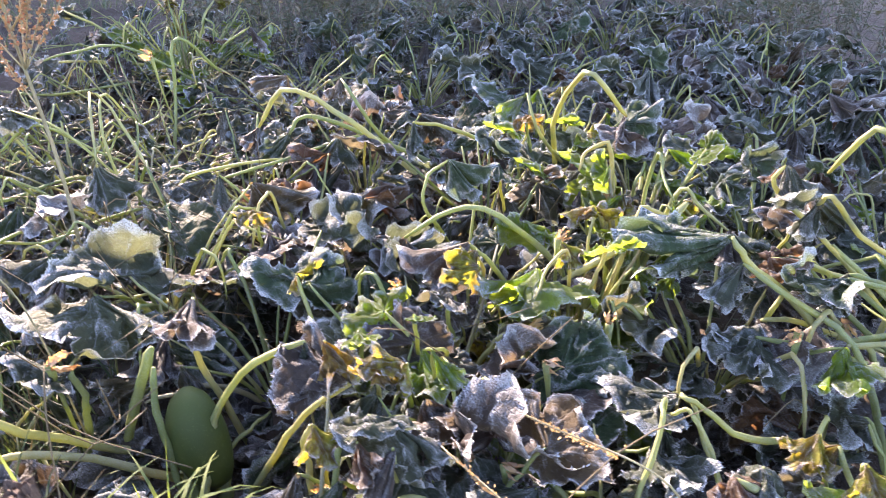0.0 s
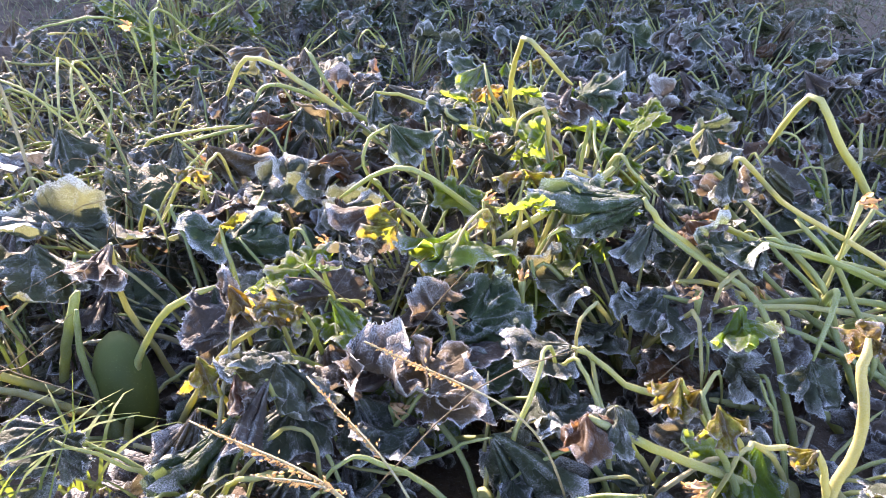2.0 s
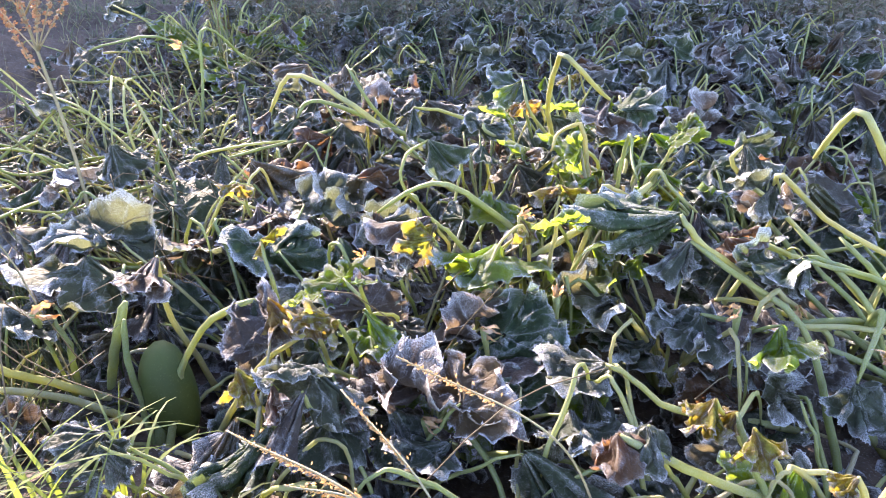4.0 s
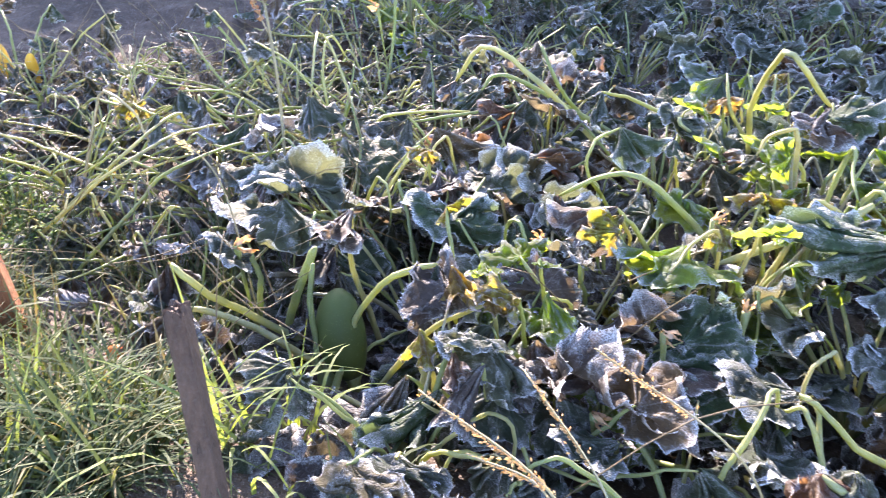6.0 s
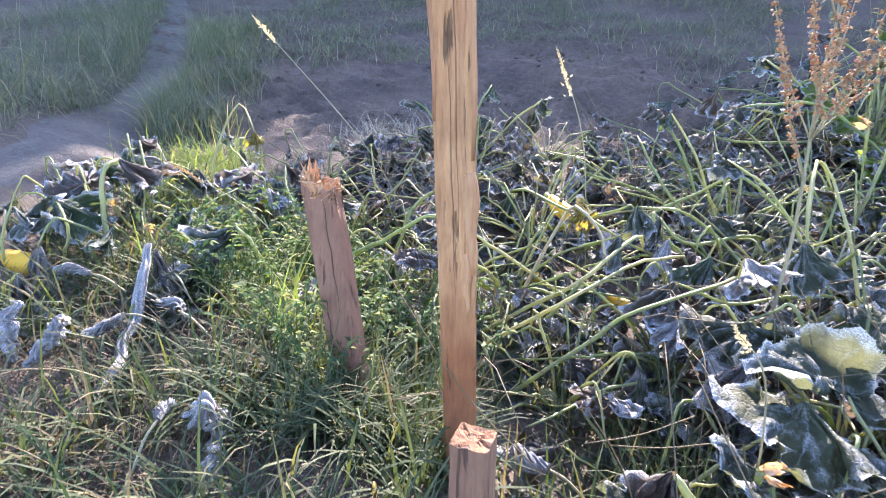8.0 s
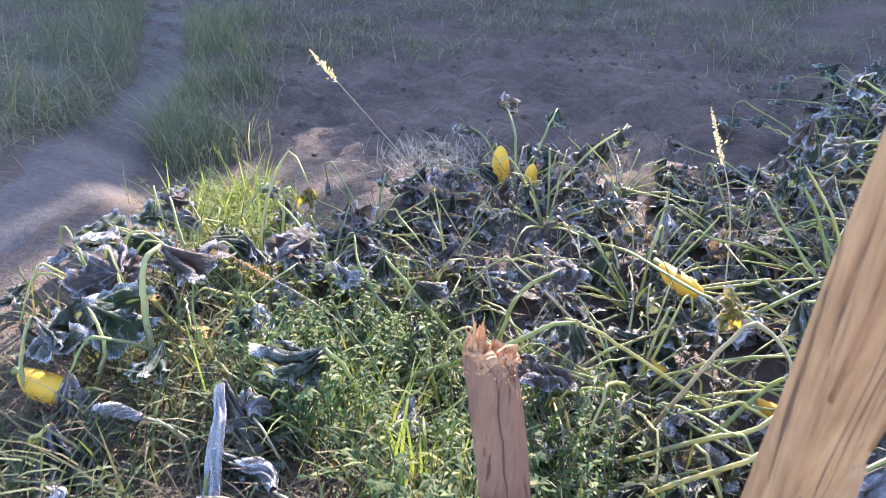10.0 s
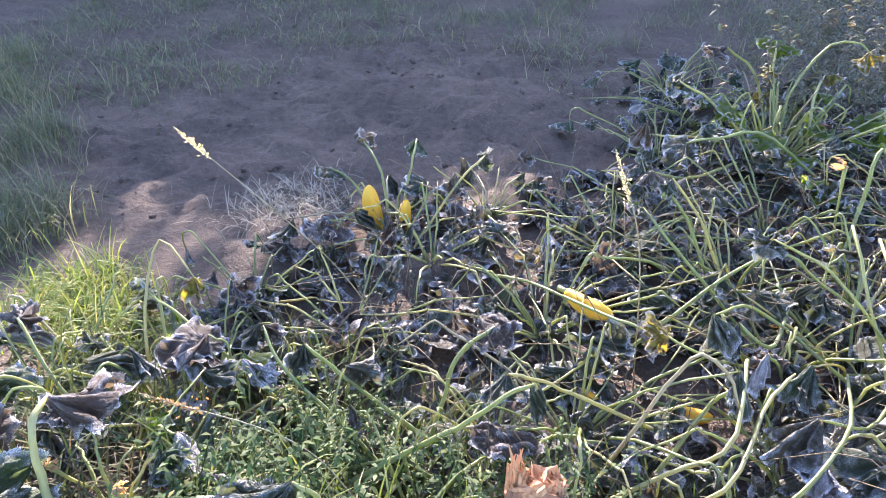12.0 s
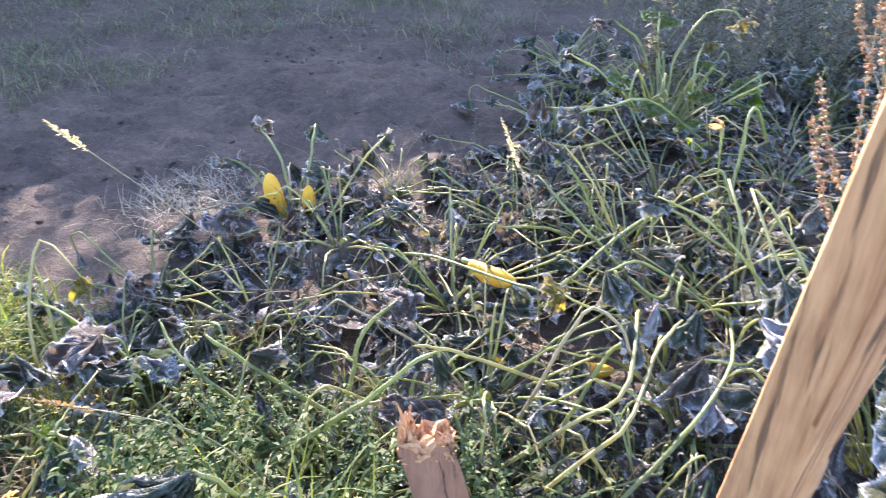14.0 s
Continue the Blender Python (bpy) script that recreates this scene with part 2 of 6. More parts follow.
def skin_material(name, stops, speck):
    m, t, b, out = material(name)
    p = place(t)
    c = ramp(t, noise_of(t, 9, 3, 0.5, p), stops)
    c = mix(t, calc(t, "MULTIPLY_ADD", noise_of(t, 240, 2, 0.5, p), 5.0, -3.0, True), c, speck)
    t.links.new(c, b.inputs["Base Color"])
    b.inputs["Roughness"].default_value = 0.6
    b.inputs["Specular IOR Level"].default_value = 0.3
    b.inputs["Subsurface Weight"].default_value = 0.08
    b.inputs["Subsurface Radius"].default_value = (0.01, 0.01, 0.004)
    bump(t, b, noise_of(t, 60, 3, 0.5, p), 0.15, 0.003)
    return m


MARROW = skin_material("green_marrow_skin", ((0.3, (0.046, 0.066, 0.014)), (0.7, (0.064, 0.086, 0.02))), (0.095, 0.12, 0.04))
GOLD = skin_material("yellow_courgette_skin", ((0.3, (0.68, 0.35, 0.02)), (0.7, (0.76, 0.44, 0.045))), (0.78, 0.55, 0.15))
TOMATO = skin_material("orange_tomato_skin", ((0.3, (0.6, 0.13, 0.015)), (0.7, (0.66, 0.2, 0.03))), (0.66, 0.25, 0.06))

# ---- mesh helpers ----
rng = random.Random(7)


def smooth(a, b, v):
    k = min(1.0, max(0.0, (v - a) / (b - a)))
    return k * k * (3 - 2 * k)


def ground_z(x, y):
    """Height of the ground: a grassy strip along the front, a lower bed, a low mound of soil behind."""
    z = 0.2 * (1 - smooth(0.4, 1.05, y))
    z += 0.14 * math.exp(-(((x + 3.3) / 0.9) ** 2 + ((y - 3.8) / 0.5) ** 2))
    z -= 0.08 * math.exp(-(((x + 4.3) / 0.8) ** 2 + ((y - 2.2) / 0.6) ** 2))
    z += 0.35 * smooth(5.0, 12.0, y) * smooth(2.0, -4.0, x)
    z += 0.02 * noise.noise((x * 1.7, y * 1.7, 0.3)) + 0.008 * noise.noise((x * 6, y * 6, 2.0))
    dug = smooth(-1.9, -2.4, x) * smooth(1.3, 1.9, y) * smooth(7.0, 5.5, y)
    if dug > 0:
        z += dug * (0.09 * abs(noise.noise((x * 3.4, y * 3.4, 6.0))) + 0.05 * abs(noise.noise((x * 8, y * 8, 1.0))) + 0.03 * noise.noise((x * 18, y * 18, 4.0)))
    return z


def mesh_of(name, verts, faces, mats, flat=False, attributes=None, picks=None):
    me = bpy.data.meshes.new(name)
    me.from_pydata([tuple(v) for v in verts], [], faces)
    for m in mats if isinstance(mats, (list, tuple)) else (mats,):
        me.materials.append(m)
    if not flat:
        me.polygons.foreach_set("use_smooth", [True] * len(me.polygons))
    if picks is not None:
        me.polygons.foreach_set("material_index", picks)
    for key, values in (attributes or {}).items():
        a = me.attributes.new(key, "FLOAT", "POINT")
        a.data.foreach_set("value", values)
    me.update()
    return me


def under(ob, parent, label=""):
    ob.parent = parent
    if label:
        ob["label"] = label
    return ob


def empty(name, at):
    ob = new(name)
    ob.location, ob.empty_display_size = at, 0.05
    return ob


def curve_points(knots, count):
    """A smooth line through the knots."""
    p = [Vector(k) for k in knots]
    p = [2 * p[0] - p[1], *p, 2 * p[-1] - p[-2]]
    out, spans = [], len(p) - 3
    for i in range(count):
        s = i / (count - 1) * spans
        k = min(int(s), spans - 1)
        u, (a, b, c, d) = s - k, p[k:k + 4]
        out.append(0.5 * (2 * b + (c - a) * u + (2 * a - 5 * b + 4 * c - d) * u * u + (3 * b - a - 3 * c + d) * u ** 3))
    return out


def tube(line, radii, sides=7, verts=None, faces=None, squash=1.0):
    """Rings along a line, closed at both ends."""
    verts, faces = ([], []) if verts is None else (verts, faces)
    start, side = len(verts), None
    for i, p in enumerate(line):
        d = (line[min(i + 1, len(line) - 1)] - line[max(i - 1, 0)]).normalized()
        if side is None:
            side = d.orthogonal().normalized()
        side = (side - d * side.dot(d)).normalized()
        up = d.cross(side)
        for k in range(sides):
            a = 2 * math.pi * k / sides
            verts.append(p + radii[i] * (math.cos(a) * side + squash * math.sin(a) * up))
    for i in range(len(line) - 1):
        for k in range(sides):
            a, b = start + i * sides + k, start + i * sides + (k + 1) % sides
            faces.append((a, b, b + sides, a + sides))
    faces.append(tuple(start + k for k in reversed(range(sides))))
    faces.append(tuple(start + (len(line) - 1) * sides + k for k in range(sides)))
    return verts, faces


# ---- squash leaves ----
RIBS = [0.0, 0.55, -0.55, 1.1, -1.1, 1.7, -1.7, 2.35, -2.35]


def drape_blades(settings, seed, across=72, rings=13, steps=110):
    """Lobed squash leaves of radius 1, stalk joined at the origin and tip towards +x, let go limp: thin sheets that sag,
    pleat and curl under their own weight. Each setting: weight, ruffled margin, shrunken margin, depth of what they lie on (0: they hang free)."""
    count, cols = len(settings), across + 1
    th = np.linspace(-2.85, 2.85, cols)
    u = 0.04 + 0.96 * (1 - (1 - np.arange(rings) / (rings - 1)) ** 1.25)
    flat = np.zeros((count, rings, cols, 3))
    grow = np.ones((count, rings, cols))
    pull = np.zeros((count, rings, cols, 3))
    floor = np.full((count, rings, cols), -9.0)
    offs = []
    for n, (weight, ruffle, shrink, bed) in enumerate(settings):
        r = random.Random(seed + n)
        off = Vector((r.uniform(0, 90), r.uniform(0, 90), r.uniform(0, 90)))
        offs.append(off)
        heading = r.uniform(0, 6.28)
        steady = Vector((0.0005 * math.cos(heading), 0.0005 * math.sin(heading), -0.0017 * weight))
        for k in range(cols):
            t = th[k]
            lobe = 0.82 + 0.12 * math.cos(4.9 * t) * (0.6 + 0.4 * math.cos(t)) + 0.08 * math.cos(t)
            lobe *= 0.7 + 0.3 * smooth(2.85, 1.9, abs(t))
            tooth = 0.02 * (1 if k % 4 < 2 else -1) + 0.07 * noise.noise((t * 4, off.x, off.y)) + 0.03 * noise.noise((t * 11, off.y, off.x))
            bite = max(0.0, noise.noise((t * 1.6, off.z, 5.0)) - 0.25) * 0.5
            for i in range(rings):
                w = float(u[i])
                rad = w * (lobe + (tooth - bite) * w * w)
                x, y = rad * math.cos(t), rad * math.sin(t)
                z = 0.09 * w * noise.noise((x * 2.2 + off.x, y * 2.2 + off.y, 1.0)) + 0.04 * noise.noise((x * 5 + off.x, y * 5, off.z))
                flat[n, i, k] = (x, y, z)
                local = noise.noise((x * 3.6 + off.y, y * 3.6 + off.z, 7.0))
                pull[n, i, k] = steady + 0.0011 * noise.noise_vector(Vector((x * 1.7 + off.x, y * 1.7, off.z)))
                grow[n, i, k] = 1 + ruffle * w ** 3 * (1.0 + 0.8 * math.sin(t * 5 + off.x) + local) - shrink * w ** 1.5 * (0.75 + 0.6 * local) + (0.2 + 0.9 * shrink) * local
                if bed:
                    floor[n, i, k] = -bed * (0.25 + 0.9 * abs(noise.noise((x * 1.5 + off.z, y * 1.5 + off.x, 2.0)))) - 0.25 * bed * w
    hops = ((1, 0), (0, 1), (1, 1), (1, -1), (2, 0), (0, 2))

    def pair(arr, di, dk, part):
        i0, k0 = part
        a = arr[:, i0:rings - di:di + 1, (0 if dk >= 0 else -dk) + k0:cols - max(dk, 0):abs(dk) + 1]
        b = arr[:, i0 + di::di + 1, (0 if dk >= 0 else -dk) + k0 + dk:(cols if dk >= 0 else cols + dk):abs(dk) + 1]
        h, w = min(a.shape[1], b.shape[1]), min(a.shape[2], b.shape[2])
        return a[:, :h, :w], b[:, :h, :w]

    jobs = []
    for di, dk in hops:
        for i0 in range(di + 1):
            for k0 in range(abs(dk) + 1):
                a, b = pair(flat, di, dk, (i0, k0))
                if not a.size:
                    continue
                ga, gb = pair(grow, di, dk, (i0, k0))
                rest = np.linalg.norm((a - b)[..., :2], axis=-1) * np.clip((ga + gb) / 2, 0.3, 1.6)
                jobs.append((di, dk, (i0, k0), rest, max(di, abs(dk)) == 2))
    near_rib = np.array([min(abs(t - q) for q in RIBS) for t in th]) < 0.06
    p = flat.copy()
    for n in range(count):
        r = random.Random(seed + 500 + n)
        turn = np.array(Euler((r.uniform(-0.4, 0.4), r.uniform(-0.3, 0.7), 0)).to_matrix())
        p[n] = p[n] @ turn.T
    pinned, before = p[:, :2].copy(), p.copy()
    loose = np.ones((1, rings, 1, 1))
    loose[0, 0] = 0.0
    loose[0, 1] = 0.15
    stiff = np.where(near_rib, 0.3, 0.045)[None, None, :, None]
    for step in range(steps):
        fast = (p - before) * 0.9
        before = p.copy()
        p += (fast + pull) * loose
        for _ in range(5):
            for di, dk, part, rest, bending in jobs:
                a, b = pair(p, di, dk, part)
                d = b - a
                far = np.maximum(np.linalg.norm(d, axis=-1), 1e-6)
                wrong = (far - rest) / far
                if bending:
                    wrong = np.minimum(wrong, 0.0)
                    give = pair(np.broadcast_to(stiff, p.shape[:3] + (1,)), di, dk, part)[0]
                    move = 0.5 * d * wrong[..., None] * give
                else:
                    move = 0.48 * d * wrong[..., None]
                wa, wb = pair(np.broadcast_to(loose, p.shape[:3] + (1,)), di, dk, part)
                a += move * wa
                b -= move * wb
        p[..., 2] = np.maximum(p[..., 2], floor)
        p[:, :1] = pinned[:, :1]
    out = []
    for n, off in enumerate(offs):
        r = random.Random(seed + 900 + n)
        q = p[n]
        mid = q.copy()
        mid[1:-1, 1:-1] = (q[2:, 1:-1] + q[:-2, 1:-1] + q[1:-1, 2:] + q[1:-1, :-2]) / 4
        du, dv = np.gradient(q, axis=0), np.gradient(q, axis=1)
        nor = np.cross(du, dv)
        nor /= np.maximum(np.linalg.norm(nor, axis=-1, keepdims=True), 1e-6)
        nor *= np.where(nor[..., 2:] < 0, -1.0, 1.0)
        crest = np.clip(np.sum((q - mid) * nor, axis=-1) * 60, 0, 1)
        verts, rim, rib, along, aside = [], [], [], [], []
        for i in range(rings):
            w = float(u[i])
            for k in range(cols):
                v = Vector(q[i, k])
                v += (0.035 + 0.09 * settings[n][2]) * w * noise.noise_vector(v * 5 + off) + (0.018 + 0.025 * settings[n][2]) * w * noise.noise_vector(v * 16 + off)
                if i == rings - 1:
                    v += Vector((r.uniform(-1, 1), r.uniform(-1, 1), r.uniform(-1, 1))) * 0.018
                gap = min(abs(float(th[k]) - e) for e in RIBS)
                v += Vector(nor[i, k]) * (0.05 + 0.3 * settings[n][1]) * w ** 4 * noise.noise((th[k] * 7, w * 2.5, off.x))
                v += Vector(nor[i, k]) * 0.02 * max(0.0, 1 - gap / 0.1) * min(1.0, 3 * w)
                verts.append(v)
                rim.append((0.0, 0.08, 0.5, 1.15)[max(0, i - rings + 4)] * r.uniform(0.3, 1.0))
                rib.append(float(crest[i, k]) * r.uniform(0.5, 1.0))
                along.append(w)
                aside.append(gap * w)
        faces = []
        for i in range(rings - 1):
            for k in range(across):
                a = i * cols + k
                faces.append((a, a + 1, a + cols + 1, a + cols))
        for k in range(across) if rings > 9 else ():
            # hoar frost standing on the margin
            for _ in range(3):
                m = rings - 1
                e = verts[m * cols + k].lerp(verts[m * cols + k + 1], r.random())
                way = (Vector(q[m, k]) - Vector(q[m - 1, k])).normalized() + Vector((r.gauss(0, 0.7), r.gauss(0, 0.7), r.gauss(0.25, 0.7)))
                way = way.normalized() * r.uniform(0.015, 0.05)
                wide, b = way.orthogonal().normalized() * 0.007, len(verts)
                verts += [e - wide, e + wide, e + way]
                faces.append((b, b + 1, b + 2))
                rim += [1.6] * 3
                rib += [0.5] * 3
                along += [1.0] * 3
                aside += [1.0] * 3
        out.append((verts, faces, {"rim": rim, "rib": rib, "along": along, "aside": aside}))
    return out


def blade_meshes(name, mat, settings, seed, across=72, rings=13):
    return [mesh_of(name, v, f, mat, attributes=marks) for v, f, marks in drape_blades(settings, seed, across, rings)]


def bundle_data(seed, flare, wring=3.0, sway=0.4, across=50, rings=12):
    """A leaf shrivelled into a hanging bundle of pleats, twisted, its frosted ribs on the crests."""
    r = random.Random(seed)
    off = Vector((r.uniform(0, 90), r.uniform(0, 90), r.uniform(0, 90)))
    folds, twist = r.choice((6, 7, 8)), r.uniform(0.4, 1.0) * wring * r.choice((-1, 1))
    bow = Vector((r.uniform(-1, 1), r.uniform(-1, 1), 0)) * sway
    verts, faces, rim, rib, along, aside = [], [], [], [], [], []
    for i in range(rings):
        u = i / (rings - 1)
        body = 0.05 + flare * math.sin(math.pi * min(1.0, 0.1 + 0.75 * u)) ** 0.9
        for k in range(across):
            th = 2 * math.pi * k / across
            a = folds * th + 1.4 * noise.noise((math.cos(th), math.sin(th), off.z))
            crest = math.cos(a)
            rad = body * (1 + 0.42 * crest * min(1.0, 3 * u) + 0.5 * noise.noise((math.cos(th) * 1.2 + off.x, math.sin(th) * 1.2, u * 1.8)))
            q = th + twist * u
            low = u * (1 + 0.22 * noise.noise((math.cos(th) * 2, math.sin(th) * 2, off.y)) + 0.08 * crest * u)
            p = Vector((rad * math.cos(q), rad * math.sin(q), -low)) + bow * math.sin(math.pi * u * 0.8)
            p += 0.07 * u * noise.noise_vector(p * 5 + off)
            verts.append(p)
            rim.append(max(0.0, (u - 0.85) / 0.15))
            rib.append(1.7 * max(0.0, crest) ** 4 * (0.5 + 0.5 * noise.noise(p * 6 + off)))
            along.append(u)
            aside.append(1.0)
    for i in range(rings - 1):
        for k in range(across):
            a, b = i * across + k, i * across + (k + 1) % across
            faces.append((a, b, b + across, a + across))
    return verts, faces, {"rim": rim, "rib": rib, "along": along, "aside": aside}


def bundle_meshes(name, mat, count, seed):
    out = []
    for i in range(count):
        v, f, marks = bundle_data(seed + i, 0.1 + 0.09 * i / count)
        out.append(mesh_of(name, v, f, mat, attributes=marks))
    return out


def rope_meshes(name, mat, count, seed):
    out = []
    for i in range(count):
        v, f, marks = bundle_data(seed + i, 0.08 + 0.06 * i / count, 8.0, 0.28, 44, 24)
        out.append(mesh_of(name, v, f, mat, attributes=marks))
    return out


LIMP = [(1.0, 0.1, 0.0, 0), (0.9, 0.25, 0.0, 0.9), (0.8, 0.3, 0.1, 0), (1.2, 0.1, 0.2, 0), (0.6, 0.15, 0.15, 0.7), (1.3, 0.35, 0.0, 0), (0.8, 0.2, 0.25, 0), (0.8, 0.4, 0.1, 0.7),
        (1.1, 0.1, 0.3, 0), (0.7, 0.3, 0.0, 0), (0.9, 0.2, 0.1, 0.8), (0.9, 0.1, 0.3, 0), (0.7, 0.4, 0.2, 0.6), (1.0, 0.3, 0.0, 0)]
DRAPED = [(0.9, 0.15, 0.0, 0.3), (0.8, 0.3, 0.0, 0.45), (0.7, 0.2, 0.1, 0.25), (0.8, 0.1, 0.15, 0.4), (0.7, 0.4, 0.0, 0.35), (0.9, 0.25, 0.1, 0.5), (0.6, 0.35, 0.05, 0.3), (0.8, 0.1, 0.2, 0.35), (0.7, 0.3, 0.15, 0.4)]
SHRUNK = [(0.35, 0.2, 0.4, 0), (0.5, 0.3, 0.35, 0), (0.25, 0.2, 0.45, 0), (0.6, 0.4, 0.35, 0.4), (0.3, 0.3, 0.4, 0.4), (0.45, 0.2, 0.45, 0), (0.2, 0.3, 0.35, 0)]
CRISP = [(0.3, 0.6, 0.35, 0), (0.5, 0.5, 0.42, 0), (0.25, 0.7, 0.3, 0), (0.6, 0.6, 0.36, 0), (0.4, 0.5, 0.45, 0), (0.2, 0.6, 0.4, 0)]
BLADES = {
    "limp": blade_meshes("leaf_blade", WILTED, LIMP, 100),
    "draped": blade_meshes("leaf_blade", WILTED, DRAPED, 200),
    "shrunk": blade_meshes("leaf_blade", WILTED, SHRUNK, 300) + bundle_meshes("leaf_blade", WILTED, 3, 330),
    "green": blade_meshes("leaf_blade", GREEN, DRAPED[:5] + LIMP[4:9], 400),
    "yellow": blade_meshes("leaf_blade", YELLOW, CRISP, 500),
    "brown": blade_meshes("leaf_blade", BROWN, SHRUNK[:5], 600),
    "pale": blade_meshes("leaf_blade", FROSTED, SHRUNK[:3] + CRISP[:2] + LIMP[2:5], 640),
    "rope": rope_meshes("leaf_blade", FROSTED, 6, 680),
    "white": bundle_meshes("leaf_blade", FROSTED, 3, 650) + blade_meshes("leaf_blade", FROSTED, SHRUNK[2:6], 660),
}
BLADE_WORDS = {"green": "still green frosted leaf", "yellow": "yellowed crumpled leaf", "brown": "brown shrivelled leaf", "white": "white frosted twisted leaf", "pale": "leaf white with hoar frost"}


def add_blade(stalk, at, way, size, kind, roll=None):
    """A leaf blade at the end of a stalk, which comes in along way."""
    ob = new("leaf_blade", rng.choice(BLADES[kind]))
    yaw = math.atan2(way.y, way.x)
    tip = math.asin(max(-1, min(1, way.normalized().z)))
    turn = Euler((rng.uniform(-0.5, 0.5) if roll is None else roll, -0.45 * tip, yaw + rng.uniform(-0.5, 0.5)))
    ob.matrix_basis = Matrix.LocRotScale(at, turn, Vector((size, size, size)) * rng.uniform(0.92, 1.08))
    return under(ob, stalk, BLADE_WORDS.get(kind, ""))


def add_stalk(plant, knots, r0=0.011, r1=0.006, kind="limp", size=0.15, mat=None, count=14, sides=7, roll=None):
    """A hollow leaf stalk through the knots (world), with a blade of that kind at its end; kind None: a bare or cut stalk."""
    base, knots = plant.location, [Vector(k) for k in knots]
    g = ground_z(knots[0].x, knots[0].y)
    if knots[0].z > g + 0.05:
        back = knots[0] - knots[1]
        back = Vector((back.x, back.y, min(back.z, -0.35 * Vector((back.x, back.y, 0)).length - 0.01)))
        root = knots[0] + back * min((knots[0].z - g) / -back.z, 0.3 / back.length)
        knots.insert(0, Vector((root.x, root.y, root.z - 0.01)))
    line = curve_points([Vector(k) - base for k in knots], count)
    wob = rng.uniform(0, 50)
    line = [p + 0.007 * min(1.0, i / 3) * noise.noise_vector(Vector((i * 0.55, wob, 1.0))) for i, p in enumerate(line)]
    if knots[-1].x < -0.9:
        r0, r1 = r0 * 0.82, r1 * 0.8
    radii = [(r0 + (r1 - r0) * (i / (count - 1)) ** 0.8) * (1 + 0.16 * noise.noise((i * 0.8, wob, 0))) for i in range(count)]
    radii[-1] *= 0.6
    v, f = tube(line, radii, sides)
    ob = under(new("leaf_stalk", mesh_of("leaf_stalk", v, f, mat or STALK)), plant)
    if kind:
        add_blade(ob, line[-1], line[-1] - line[-3], size, kind, roll)
    return ob


def squash_plant(x, y, label, z=None):
    """The thick short stem of a bush squash; the stalks are hung on it afterwards."""
    z = ground_z(x, y) if z is None else z
    plant = tagged(empty("squash_plant", (x, y, z)), label, "squash plant", "squash plants in the bed")
    a = rng.uniform(0, 6.28)
    line = curve_points([(0, 0, -0.03), (0.02 * math.cos(a), 0.02 * math.sin(a), 0.02), (0.06 * math.cos(a), 0.06 * math.sin(a), 0.04)], 7)
    v, f = tube(line, [0.02, 0.02, 0.02, 0.019, 0.018, 0.016, 0.01], 9)
    under(new("stem", mesh_of("stem", v, f, STALK)), plant)
    return plant


def fill_plant(plant, stalks, reach, high, kinds, size, lying=0.2, thick=0.0095, hook=True):
    """Random stalks round a plant, in all directions, arching and kinked over."""
    c = plant.location
    spin = rng.uniform(0, 6.28)
    for i in range(stalks):
        a = spin + 2 * math.pi * (i + rng.uniform(-0.4, 0.4)) / stalks
        l, h = reach * rng.uniform(0.55, 1.2), high * rng.uniform(0.6, 1.12)
        d, s = Vector((math.cos(a), math.sin(a), 0)), Vector((-math.sin(a), math.cos(a), 0)) * rng.uniform(-0.25, 0.25)
        up = Vector((0, 0, 1))
        if rng.random() < lying:
            h *= 0.5
            l *= 1.3
            bend = c + (d + s) * l * 0.6 + up * h
            knots = [c + d * 0.02, c + (d + 0.4 * s) * l * 0.3 + up * h * 0.62, bend - d * 0.02, bend + d * 0.015 + s * 0.03, bend + (d * rng.uniform(0.3, 0.8) + s * rng.uniform(-2, 2)) * l * 0.6 + up * h * rng.uniform(-0.6, 0.25)]
        else:
            peak = c + (d + 0.6 * s) * l * 0.8 + up * h
            knots = [c + d * 0.02, c + (d + 0.2 * s) * l * 0.34 + up * h * rng.uniform(0.45, 0.6), peak]
            if rng.random() < (0.65 if hook else 0.3):
                knots[-1:] = [peak - d * 0.03 - up * 0.02, peak, peak + d * rng.uniform(0.02, 0.05) - up * 0.025, peak + (d + s) * rng.uniform(0.03, 0.12) - up * rng.uniform(0.05, 0.16)]
        kind = rng.choice(kinds)
        if (knots[-1].x + 0.37) ** 2 + (knots[-1].y - 0.86) ** 2 < 0.17 ** 2 or (knots[-1].x + 0.78) ** 2 + (knots[-1].y - 0.62) ** 2 < 0.16 ** 2:
            continue          # a marrow and a tomato lie bare here
        add_stalk(plant, knots, thick * rng.uniform(0.75, 1.15), thick * rng.uniform(0.4, 0.6), kind, size * rng.uniform(0.7, 1.25), DRY_STALK if rng.random() < 0.08 else None)


# ---- ground ----
def sheet(name, xs, ys, lift, mat):
    verts = [(x, y, ground_z(x, y) + lift) for y in ys for x in xs]
    w = len(xs)
    faces = [(j * w + i, j * w + i + 1, (j + 1) * w + i + 1, (j + 1) * w + i) for j in range(len(ys) - 1) for i in range(w - 1)]
    return new(name, mesh_of(name, verts, faces, mat))


